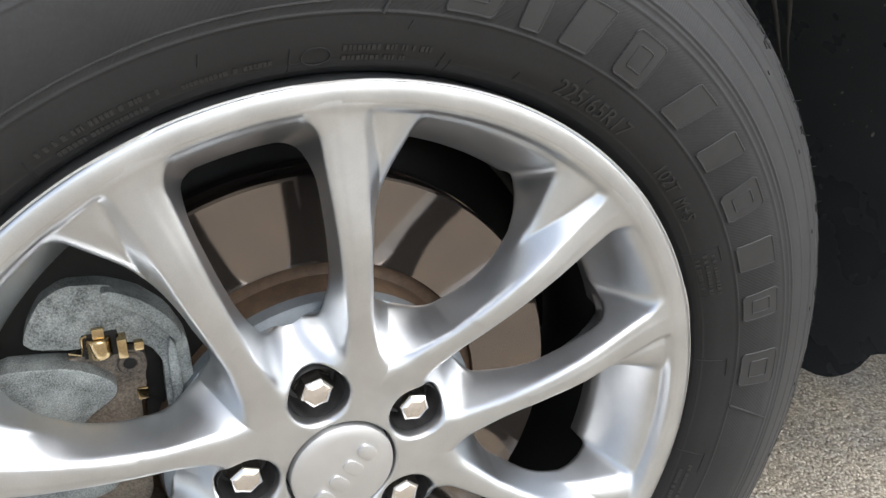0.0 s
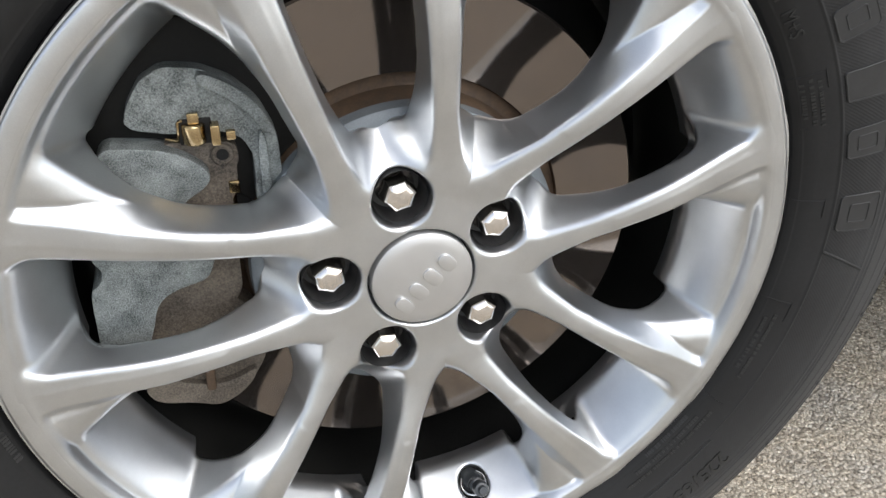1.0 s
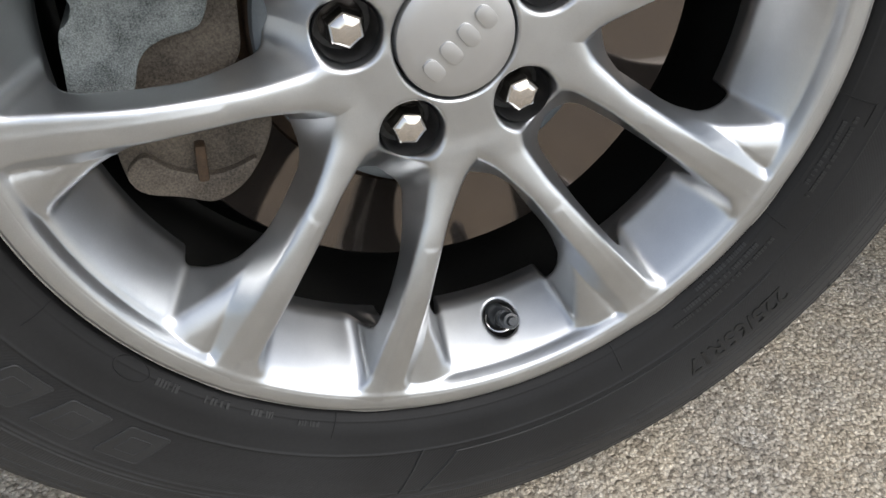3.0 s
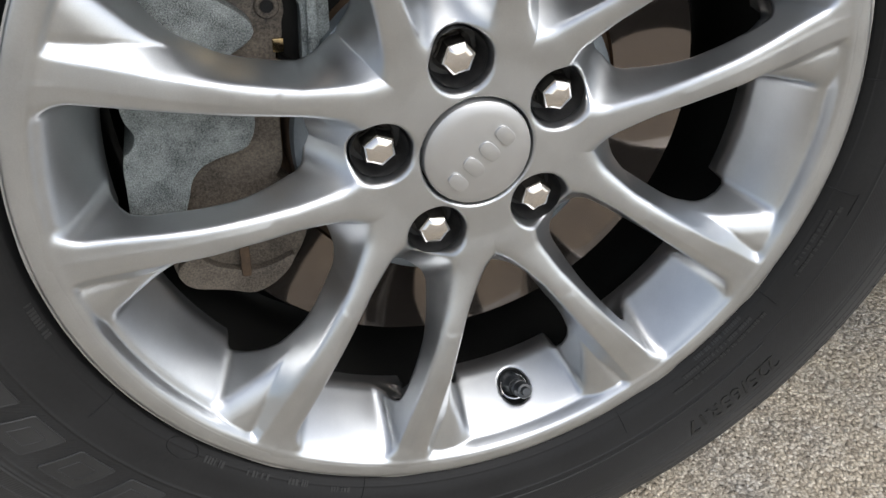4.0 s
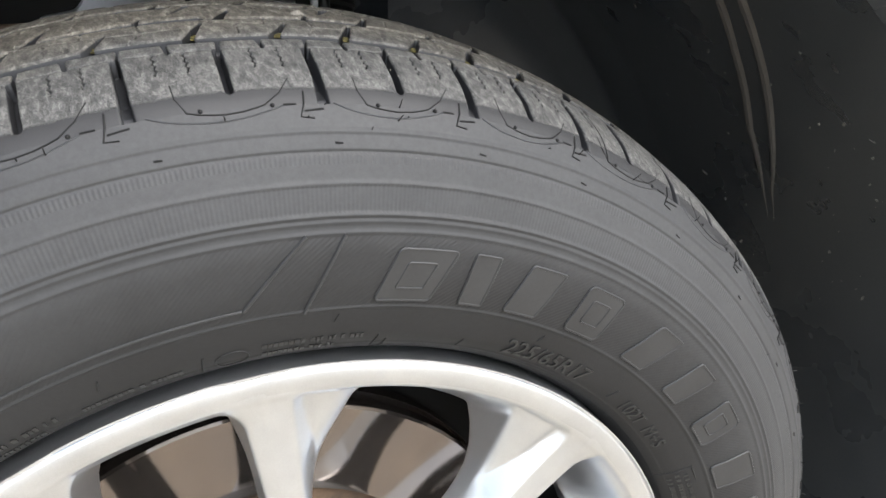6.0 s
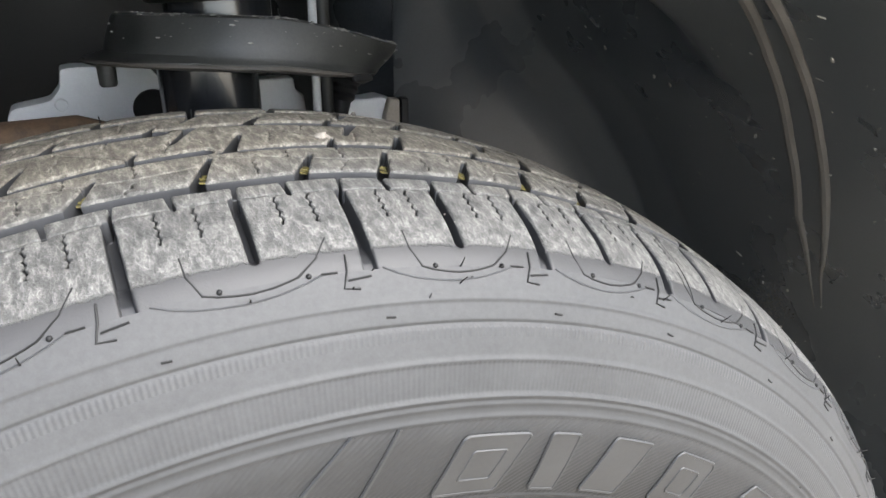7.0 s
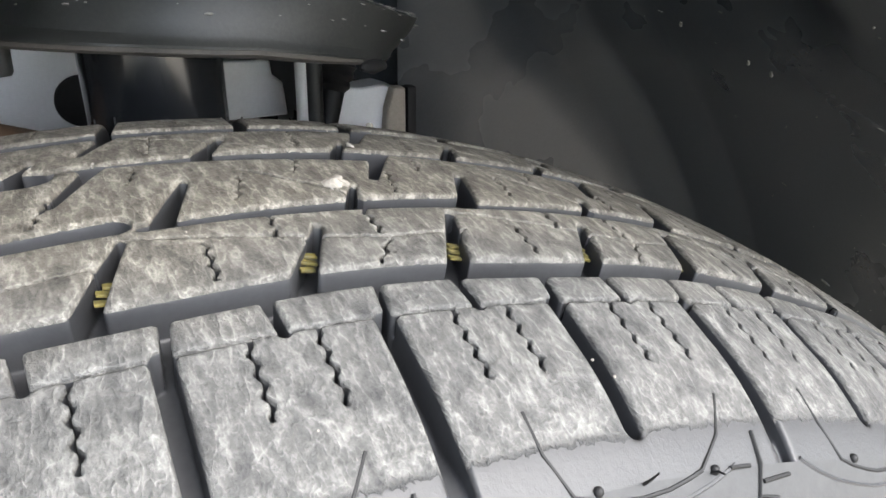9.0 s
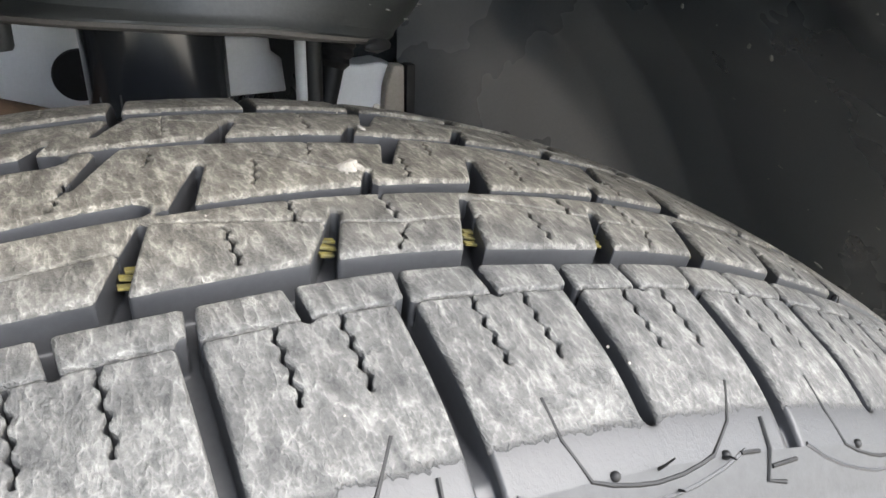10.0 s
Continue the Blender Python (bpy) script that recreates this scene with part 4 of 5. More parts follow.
rows = [(R_ARCH + 0.004, -0.045), (R_ARCH, -0.040), (R_ARCH, 0.10), (R_ARCH, 0.27), (R_ARCH - 0.008, 0.32), (R_ARCH - 0.03, 0.352), (R_ARCH - 0.08, 0.366), (0.24, 0.376)]
TURN = radians(44.0)
verts, faces, fine = [], [], []
for (r0, y0), (r1, y1) in zip(rows, rows[1:]):
    n = max(2, int(abs(y1 - y0) / 0.006))
    fine += [(r0 + (r1 - r0) * k / n, y0 + (y1 - y0) * k / n) for k in range(n)]
for k in range(81):
    for r, y in fine:
        end = float(np.interp(y, [-0.04, -0.002, 0.011, 0.014, 0.023, 0.036, 0.05, 0.1], [-3.5, -4.0, -5.2, -6.7, -8.4, -9.8, -10.5, -11.4]))
        a = radians(end + (68.0 - end) * k / 80)
        x, z = r * math.cos(a), r * math.sin(a)
        if a > TURN:
            # behind the outer lip the liner runs on as an upright wall
            w = max(0.0, min(1.0, (y - 0.12) / 0.09))
            w = w * w * (3 - 2 * w)
            s = (a - TURN) / (radians(68.0) - TURN)
            low = r * math.sin(TURN)
            lean = 0.06 * (1.0 - math.exp(-s * (0.64 - low) / 0.062))
            bow = 0.06 * (max(0.0, y - 0.12) / 0.25) ** 2 * s * (2.0 - s)
            x += (max(0.197, r * math.cos(TURN) - lean - bow) - x) * w
            z += (low + s * (0.64 - low) - z) * w
        verts.append((x, y, z))
for k in range(80):
    for i in range(len(fine) - 1):
        faces.append((k * len(fine) + i, k * len(fine) + i + 1, (k + 1) * len(fine) + i + 1, (k + 1) * len(fine) + i))
mesh_object("liner_shell", verts, faces, PLASTIC, arch, sharp=40)
part("liner_shell", lathe_bm(rows, 90, 112, 189), PLASTIC, arch)


def arch_radius(a):
    """The arch stands higher over the wheel than beside it."""
    t = max(0.0, min(1.0, (24.0 - abs(a - 90.0)) / 14.0))
    return R_ARCH + 0.085 * t * t * (3 - 2 * t)


def arch_sheet(profile, low, high, steps=60):
    """A sheet that follows the arch, from (added radius, y) points."""
    bm, cols = bmesh.new(), []
    for k in range(steps + 1):
        a = low + (high - low) * k / steps
        c, s = math.cos(radians(a)), math.sin(radians(a))
        cols.append([bm.verts.new(((arch_radius(a) + d) * c, y, (arch_radius(a) + d) * s)) for d, y in profile])
    for p, q in zip(cols, cols[1:]):
        for i in range(len(profile) - 1):
            bm.faces.new((p[i], p[i + 1], q[i + 1], q[i]))
    return bm


part("liner_top", arch_sheet([(0.004, -0.045), (0.0, -0.040), (0.0, 0.14), (-0.004, 0.150)], 67, 113), PLASTIC, arch)


def on_liner(a, y, lift=0.0):
    r = arch_radius(a) - lift
    return (r * math.cos(radians(a)), y, r * math.sin(radians(a)))


for course in (((70, 0.006), (63.8, 0.028), (54, 0.067), (43.3, 0.103), (33, 0.130), (25, 0.136), (18, 0.137)), ((70, -0.008), (63.7, 0.013), (54.8, 0.045), (44.8, 0.076), (34.8, 0.103), (25.6, 0.126), (18, 0.134))):
    path = []
    for (a0, y0), (a1, y1) in zip(course, course[1:]):
        path += [on_liner(a0 + (a1 - a0) * k / 8, y0 + (y1 - y0) * k / 8, -0.001) for k in range(8)]
    part("liner_rib", tube_bm(path, lambda t: 0.0038 * min(1.0, 0.12 + 2.6 * (1.0 - t)), 10), RIB, arch, "raised dusty rib of the liner, its highlight in the colour")
rnd = random.Random(5)
specks = []
for k in range(140):
    a, y = rnd.uniform(15, 68), rnd.uniform(0.0, 0.30)
    bm = bmesh.new()
    bmesh.ops.create_icosphere(bm, subdivisions=1, radius=rnd.choice((0.0004, 0.0005, 0.0007, 0.0012)))
    stretch = rnd.uniform(1, 3.5)
    for v in bm.verts:
        v.co.x *= stretch
        v.co.z *= 0.4
    specks.append(move(bm, Matrix.Translation(on_liner(a, y, 0.0002)) @ Euler((0, radians(90 - a), 0)).to_matrix().to_4x4() @ Euler((0, 0, rnd.choice((0.5, 0.7, 2.0)))).to_matrix().to_4x4()))
SPECK = worn("pale_dirt", (0.10, 0.097, 0.088), (0.24, 0.233, 0.213), 200, (0.7, 0.9))
tagged(part("dirt_specks", join(*specks), SPECK, arch, "pale dried dirt specks", smooth=False), kind="stuff")

# body behind: closes the arch round the spring; its unseen roof holds light back
well = thing("strut_tower", "inner body walls behind the spring strut, cavity shade put in their colour", "car body", (0, 0, 0), "structure")
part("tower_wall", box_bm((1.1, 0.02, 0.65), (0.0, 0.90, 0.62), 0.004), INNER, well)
# the liner's inner panel curls back into the dark
bend = [(0.57, 0.392), (0.30, 0.392), (0.23, 0.394), (0.205, 0.400), (0.185, 0.415), (0.172, 0.440), (0.165, 0.475), (0.160, 0.55), (0.157, 0.65)]
bm = bmesh.new()
sheet = [[bm.verts.new((x + 0.004 * k, y + 0.012 * k, z)) for x, y in bend] for k, z in ((0, 0.455), (0, 0.925), (1, 0.925), (1, 0.455))]
for a, b in zip(sheet, sheet[1:] + sheet[:1]):
    for k in range(len(bend) - 1):
        bm.faces.new((a[k], a[k + 1], b[k + 1], b[k]))
part("tower_panel", bm, PLASTIC, well, sharp=40)
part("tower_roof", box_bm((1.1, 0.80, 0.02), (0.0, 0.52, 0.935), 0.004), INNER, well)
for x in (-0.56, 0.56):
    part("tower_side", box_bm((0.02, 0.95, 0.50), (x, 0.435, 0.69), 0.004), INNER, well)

flare = thing("fender_flare", "black plastic wheel arch flare", "fender", (0, 0, ZC))
part("flare_band", arch_sheet([(-0.002, -0.040), (0.002, -0.052), (0.012, -0.058), (0.07, -0.060), (0.085, -0.050), (0.085, -0.035)], -3.7, 183.7, 110), PLASTIC, flare)

# plain car body round the arch: shades the space behind the wheel
body = thing("car_body", "plain dark car body and underside round the arch", "car body", (0, 0, 0), "structure")
bm = arch_sheet([(0.08, -0.040), (0.2, -0.056), (0.42, -0.045)], 0, 180, 90)
part("fender_skin", move(bm, pose(0, 0, ZC)), PLASTIC, body)
part("sill_panel", box_bm((1.6, 0.03, 0.75), (1.30, -0.02, 0.66), 0.01), PLASTIC, body)
part("bumper_panel", box_bm((0.7, 0.03, 0.75), (-0.85, -0.02, 0.66), 0.01), PLASTIC, body)
part("floor_pan", box_bm((2.7, 1.3, 0.03), (0.45, 1.28, 0.26), 0.01), PLASTIC, body)
part("floor_pan", box_bm((1.5, 0.6, 0.03), (1.30, 0.31, 0.28), 0.01), PLASTIC, body)
part("floor_pan", box_bm((0.6, 0.6, 0.03), (-0.85, 0.31, 0.28), 0.01), PLASTIC, body)

# ---- spring strut ----
strut = thing("spring_strut", "black spring strut with dusty spring seat", "strut", (0, 0, 0))
AXIS = pose(0.0365, 0.262, 0.706, 84, 0, 0)
SEAT = pose(0.0605, 0.262, 0.7045, 0, 4.6, 0) @ pose(0, 0, 0, 84, 0, 0)


def turned(profile, steps=56, shift=(0.0, 0.0)):
    """A body turned round the strut's axis, from (radius, height above the seat's underside)."""
    return move(lathe_bm(profile, steps), AXIS @ pose(shift[0], 0, shift[1]))


part("lower_tube", turned([(0.0001, -0.26), (0.0275, -0.26), (0.0280, -0.07), (0.0285, -0.03), (0.0288, -0.004), (0.0288, 0.016)]), STEEL, strut, "glossy black damper tube")

def pressed(bm):
    """The seat's pressed brim: it drops and juts out where the spring ends, and flares at the other side's foot."""
    for v in bm.verts:
        t, far = max(0.0, min(1.0, v.co.x / 0.080)), math.hypot(v.co.x, v.co.z)
        up = v.co.y
        if far > 0.060:
            grow = t ** 1.5 * (0.0250 * max(0.0, min(1.0, (up - 0.002) / 0.025)) - 0.0085)
            grow += 0.010 * max(0.0, min(1.0, (-v.co.x - 0.040) / 0.035)) * max(0.0, min(1.0, (0.0085 - up) / 0.005))
            v.co.x += grow * v.co.x / far
            v.co.z += grow * v.co.z / far
        v.co.y -= 0.0045 * min(1.0, t * 1.4) + 0.0110 * t ** 1.7 * max(0.0, min(1.0, up / 0.0290))
    return move(bm, SEAT)


seat = pressed(lathe_bm([(0.0250, 0.0205), (0.0600, 0.0240), (0.0690, 0.0290), (0.0730, 0.0288), (0.0752, 0.0275), (0.0775, 0.0205), (0.0796, 0.0125), (0.0802, 0.0085), (0.0812, 0.0066), (0.0824, 0.0050), (0.0822, 0.0040), (0.0810, 0.0034), (0.0690, 0.0034), (0.0670, 0.0006), (0.0640, 0.0), (0.0300, 0.0)], 120))
seat = part("spring_seat", seat, DUSTY, strut, "dusty black round spring seat", sharp=22)
part("rim_bead", pressed(lathe_bm([(0.0785, 0.0030), (0.0800, 0.0018), (0.0818, 0.0016), (0.0830, 0.0026), (0.0826, 0.0040), (0.0812, 0.0044), (0.0785, 0.0030)], 120)), RIM_DUST, seat, "pale dusty rolled rim")
# flat black lens on the seat, standing for the slot's shaded opening
slot = lathe_bm([(0.0001, 0.003), (0.006, 0.0026), (0.0095, 0.0012), (0.0102, 0.0), (0.0095, -0.0012), (0.0001, -0.003)], 28)
part("drain_slot_shade", move(slot, SEAT @ pose(0.0500, -0.0030, 0.0625, 0, 40, 0) @ Matrix.Diagonal((1.0, 1.0, 0.30, 1))), BLACK, seat, "black lens for the shade in the drain slot")
part("seat_nub", turned([(0.0001, -0.0065), (0.0040, -0.0060), (0.0048, -0.0045), (0.0050, 0.004), (0.0050, 0.008)], 20, (-0.0560, 0.012)), DUSTY, strut)
part("seat_nub", turned([(0.0001, -0.0085), (0.0030, -0.0082), (0.0038, -0.0066), (0.0042, -0.0010), (0.0046, 0.004)], 20, (0.0497, 0.006)), DUSTY, strut)
spots = []
rnd = random.Random(3)
for k in range(130):
    a, up = math.radians(rnd.uniform(5, 175)), rnd.choice((0.0288, 0.0291, 0.0280, rnd.uniform(0.015, 0.027)))
    rad = 0.0742 if up > 0.0275 else 0.0752 + (0.0275 - up) * 0.31
    bm = bmesh.new()
    bmesh.ops.create_icosphere(bm, subdivisions=1, radius=rnd.choice((0.0003, 0.0004, 0.0005, 0.0007, 0.0011)))
    spots.append(move(bm, Matrix.Translation((rad * math.cos(a), up, rad * math.sin(a))) @ Matrix.Diagonal((1.6, 0.5, 1.0, 1))))
tagged(part("dirt_specks", pressed(join(*spots)), SPECK, strut, "pale dried dirt specks", smooth=False), kind="stuff")
part("neck", turned([(0.0305, 0.020), (0.0305, 0.038), (0.0280, 0.040)], 56, (0.010, 0.0)), STEEL, strut, "glossy black neck")
part("bump_stop", turned([(0.024, 0.0365), (0.040, 0.037), (0.0432, 0.0385), (0.0440, 0.0405), (0.0430, 0.0425), (0.037, 0.046), (0.035, 0.050), (0.0372, 0.056), (0.0372, 0.066), (0.034, 0.070), (0.0362, 0.076), (0.0362, 0.12), (0.0001, 0.12)], 56, (0.012, 0.0)), DUSTY, strut, "dusty ribbed rubber boot")

# ---- painted body rail and parts behind the strut ----
rail = thing("body_rail", "light grey painted body rail behind the strut", "car body", (0, 0, 0))
part("rail_web", plate_bm(round_outline([(-0.085, 0.60), (-0.080, 0.668), (-0.052, 0.672), (-0.045, 0.680), (-0.043, 0.694), (0.02, 0.690), (0.03, 0.60)], 0.12, 2), 0.37, 0.39, 0.002, 2), BODY, rail)
part("rail_web", plate_bm([(0.070, 0.640), (0.070, 0.6755), (0.117, 0.6735), (0.118, 0.664), (0.124, 0.660), (0.126, 0.640)], 0.375, 0.39, 0.001, 1), BODY, rail)
part("rail_gusset", plate_bm([(0.147, 0.60), (0.150, 0.656), (0.172, 0.653), (0.186, 0.654), (0.197, 0.650), (0.198, 0.60)], 0.37, 0.39, 0.001, 1), BODY, rail)
part("rail_flange", plate_bm([(0.183, 0.60), (0.186, 0.640), (0.1905, 0.6535), (0.1985, 0.6525), (0.1990, 0.60)], 0.362, 0.3695, 0.001, 1), TAN, rail, "tan primed flange")
part("rail_flange", box_bm((0.006, 0.02, 0.055), (0.2030, 0.372, 0.625), 0.001), BLACK, rail, "black edge strip")
part("rail_plug", move(lathe_bm([(0.0001, -0.0008), (0.0034, -0.0010), (0.0042, -0.0004), (0.0046, 0.002)], 24), pose(-0.0458, 0.3690, 0.669)), BODY, rail, "small round plug")
# the web stays whole; a black disc before it is the hole's shade
part("rail_hole_shade", move(lathe_bm([(0.0001, 0.0), (0.0135, 0.0), (0.0140, 0.002)], 32), pose(0.013, 0.3675, 0.661)), BLACK, rail, "black disc for the shade in a round hole")
rod = thing("link_rod", "bright steel link rod beside the strut", "rod", (0, 0, 0))
part("rod_bar", tube_bm([(0.1225, 0.335, 0.58), (0.1228, 0.335, 0.70), (0.1230, 0.335, 0.80)], 0.0032, 14), BODY, rod)
part("rod_sleeve", tube_bm([(0.1310, 0.34, 0.58), (0.1312, 0.34, 0.70), (0.1315, 0.34, 0.80)], 0.0055, 14), DUSTY, rod, "grey sleeve beside the rod")
boot = [(0.0001, 0.019), (0.0090, 0.019), (0.0112, 0.0165), (0.0098, 0.0140), (0.0118, 0.0110), (0.0100, 0.0085), (0.0112, 0.0055), (0.0090, 0.0025), (0.0098, -0.0005), (0.0070, -0.0040), (0.0062, -0.030), (0.0001, -0.030)]
part("rod_boot", move(lathe_bm(boot, 32), pose(0.1470, 0.350, 0.662, 78, 0, 0) @ pose(0, 0, 0, 0, 0, -17)), BLACK, rod, "ribbed black rubber boot")
arm = thing("knuckle_arm", "rusty brown knuckle arm behind the tyre", "suspension", (0, 0, 0))
part("arm_body", tube_bm([(-0.16, 0.27, 0.655), (-0.10, 0.272, 0.668), (-0.04, 0.275, 0.668), (0.0, 0.277, 0.655), (0.02, 0.28, 0.60)], 0.014, 14), RUST, arm)

# ---- moulded details of the tyre ----


def on_wall(r, a, lift=0.0):
    return (r * math.cos(radians(a)), wall_at(r) - ringed(r) - lift, r * math.sin(radians(a)))


def on_tread(y, a, lift=0.0):
    r = float(tread_radius(y)) + lift
    return (r * math.cos(radians(a)), y, r * math.sin(radians(a)))


def wall_line(points, width=0.0005, lift=0.0002, steps=6, closed=False):
    """A fine moulded line along (radius, angle) points on the wall."""
    path, pts = [], points + points[:1] if closed else points
    for (r0, a0), (r1, a1) in zip(pts, pts[1:]):
        path += [on_wall(r0 + (r1 - r0) * k / steps, a0 + (a1 - a0) * k / steps, lift) for k in range(steps)]
    if not closed:
        path.append(on_wall(*pts[-1], lift))
    return tube_bm(path, width, 6, closed)


def block(centre, r0, r1, wide, skew=0.0, cut=0.22, inner=True):
    """A plain raised shape of a moulded character's size: an outline and a low plateau."""
    deg = math.degrees(wide / 2 / 0.283)
    corners = [(r0, centre + deg), (r0, centre - deg), (r1, centre - deg - skew), (r1, centre + deg - skew)]
    pts = []
    for (ra, ta), (rb, tb) in zip(corners, corners[1:] + corners[:1]):
        pts += [(ra + (rb - ra) * t, ta + (tb - ta) * t) for t in (0.0, 0.18, 0.5, 0.82)]
    pts = round_outline(pts, cut, 2)
    small = [((r0 + r1) / 2 + (r - (r0 + r1) / 2) * 0.5, centre - skew / 2 + (a - centre + skew / 2) * 0.5) for r, a in pts]
    bm = wall_line(pts, 0.0007, 0.0004, 2, True)
    top = bmesh.new()
    ring = [top.verts.new(on_wall(r, a, 0.0007)) for r, a in pts]
    mid = top.verts.new(on_wall((r0 + r1) / 2, centre - skew / 2, 0.0008))
    for k, v in enumerate(ring):
        top.faces.new((v, ring[(k + 1) % len(ring)], mid))
    return join(bm, top, wall_line(small, 0.0005, 0.0007, 2, True)) if inner else join(bm, top)


for centre, wide, skew, cut, inner in ((77.8, 0.025, 1.4, 0.26, True), (71.0, 0.0115, 0.0, 0.2, False), (65.4, 0.018, 0.8, 0.2, False), (57.4, 0.022, 0.0, 0.42, True), (48.9, 0.018, 1.6, 0.2, False), (40.6, 0.016, 1.0, 0.24, False), (32.0, 0.021, 0.0, 0.42, True), (23.4, 0.020, 0.6, 0.22, False), (14.9, 0.020, 0.0, 0.42, True)):
    part("raised_shape", block(centre, 0.2695, 0.2935, wide, skew, cut, inner), RUBBER, tyre)
part("raised_shape", block(4.4, 0.2700, 0.2960, 0.026, cut=0.4), RUBBER, tyre)
for k in range(9):
    part("raised_shape", block(-131.0 - 7.6 * k, 0.2720, 0.2930, 0.025, skew=2.0), RUBBER, tyre)

# end strokes of the lettered bands
for a in (83.5, -97.0):
    part("band_stroke", wall_line([(0.2997, a), (0.2655, a + 2.9)], 0.0008, 0.0004), RUBBER, tyre)
    part("band_stroke", wall_line([(0.3000, a + 2.95), (0.2713, a + 7.9)], 0.0008, 0.0004), RUBBER, tyre)
    part("band_stroke", wall_line([(0.2713, a + 7.9), (0.2710, a + 24.0), (0.2690, a + 60.0)], 0.0006, 0.0002, 40), RUBBER, tyre)
part("band_stroke", wall_line([(0.2990, -4.5), (0.2662, -1.5)], 0.0008, 0.0004), RUBBER, tyre)


def wall_text(text, size, r, middle, name="size_marking"):
    """Writing bent round the wall, its feet towards the axle."""
    cu = bpy.data.curves.new(name, "FONT")
    cu.body, cu.size, cu.align_x, cu.align_y, cu.extrude, cu.resolution_u = text, size, "CENTER", "CENTER", 0.0004, 3
    ob = new("draft", cu)
    me = bpy.data.meshes.new_from_object(ob.evaluated_get(bpy.context.evaluated_depsgraph_get()))
    bpy.data.objects.remove(ob)
    bm = bmesh.new()
    bm.from_mesh(me)
    bpy.data.meshes.remove(me)
    for v in bm.verts:
        rad = r + v.co.y
        v.co = on_wall(rad, middle - math.degrees(v.co.x / r), v.co.z + 0.0004)
    return part(name, bm, PRINT, tyre, "moulded size marking", smooth=False)


wall_text("225/65R17", 0.0125, 0.2505, 57.8)
wall_text("102T  M+S", 0.0105, 0.2500, 38.7)
wall_text("225/65R17", 0.0190, 0.2885, -46.0)


def small_print(r, start, end, high, pitch=1.0):
    """A row of fine bars for writing too small to read."""
    bars, a = [], start
    rnd = random.Random(int(start * 10))
    while a > end:
        w = rnd.uniform(0.35, 0.75) * pitch
        bm = bmesh.new()
        quad = [bm.verts.new(on_wall(rr_, aa_, 0.0006)) for rr_, aa_ in ((r, a), (r, a - w), (r + high, a - w), (r + high, a))]
        foot = [bm.verts.new(on_wall(rr_, aa_, -0.0002)) for rr_, aa_ in ((r, a), (r, a - w), (r + high, a - w), (r + high, a))]
        bm.faces.new(quad)
        for k in range(4):
            bm.faces.new((quad[k], quad[(k + 1) % 4], foot[(k + 1) % 4], foot[k]))
        bars.append(bm)
        a -= w + rnd.choice((0.2, 0.25, 0.3, 0.9)) * pitch
    return part("small_print", join(*bars), PRINT, tyre, "row of fine moulded bars", smooth=False)


for r, start, end, high in ((0.2480, 120.5, 108.0, 0.0035), (0.2430, 119.0, 110.0, 0.0030), (0.2460, 106.0, 97.5, 0.0030), (0.2490, 90.0, 80.0, 0.0032), (0.2440, 90.0, 83.0, 0.0030), (0.2545, 26.0, 19.0, 0.0030), (0.2500, 26.5, 19.5, 0.0030), (0.2455, 26.0, 20.5, 0.0030), (0.2520, -13.0, -26.0, 0.0034), (0.2470, -14.0, -24.0, 0.0032), (0.2520, -33.0, -52.0, 0.0034), (0.2470, -35.0, -50.0, 0.0032), (0.2420, -36.0, -46.0, 0.0030), (0.2450, -110.0, -113.0, 0.0036), (0.2430, -117.0, -120.0, 0.0045), (0.2430, -123.5, -127.0, 0.0045), (0.2430, -131.0, -134.0, 0.0050), (0.2420, -164.0, -169.0, 0.0040)):
    small_print(r, start, end, high * 0.75, 0.62)
part("raised_ring", wall_line([(0.2470 + 0.0042 * math.cos(t * 0.4488), 92.7 + 1.55 * math.sin(t * 0.4488)) for t in range(14)], 0.0004, 0.0002, 2, True), SIDEWALL, tyre)
part("raised_ring", wall_line([(0.2450 + 0.0050 * math.cos(t * 0.4488), -138.0 + 2.6 * math.sin(t * 0.4488)) for t in range(14)], 0.0004, 0.0002, 2, True), SIDEWALL, tyre)
for r0, r1, a in ((0.2385, 0.2520, 95.6), (0.2385, 0.2500, 122.0), (0.2420, 0.2500, 79.0), (0.2400, 0.2470, 78.0), (0.2450, 0.2500, 69.5), (0.2540, 0.2590, 104.0), (0.2590, 0.2630, 83.5), (0.2580, 0.2620, 61.0), (0.2480, 0.2540, 46.5), (0.2400, 0.2600, 27.3), (0.2400, 0.2600, 7.0), (0.2440, 0.2480, 19.0), (0.2400, 0.2600, -10.5), (0.2400, 0.2560, -30.5), (0.2385, 0.2590, -62.0), (0.2385, 0.2540, -107.5), (0.2385, 0.2560, -151.5)):
    part("tick", wall_line([(r0, a), (r1, a - 0.3)], 0.0004), SIDEWALL, tyre)
for r, a0, a1 in ((0.2600, 27.3, 24.5), (0.2600, 7.0, 4.0), (0.2400, 7.4, 4.2), (0.2600, -10.5, -14.0)):
    part("tick", wall_line([(r, a0), (r, a1)], 0.0004), SIDEWALL, tyre)


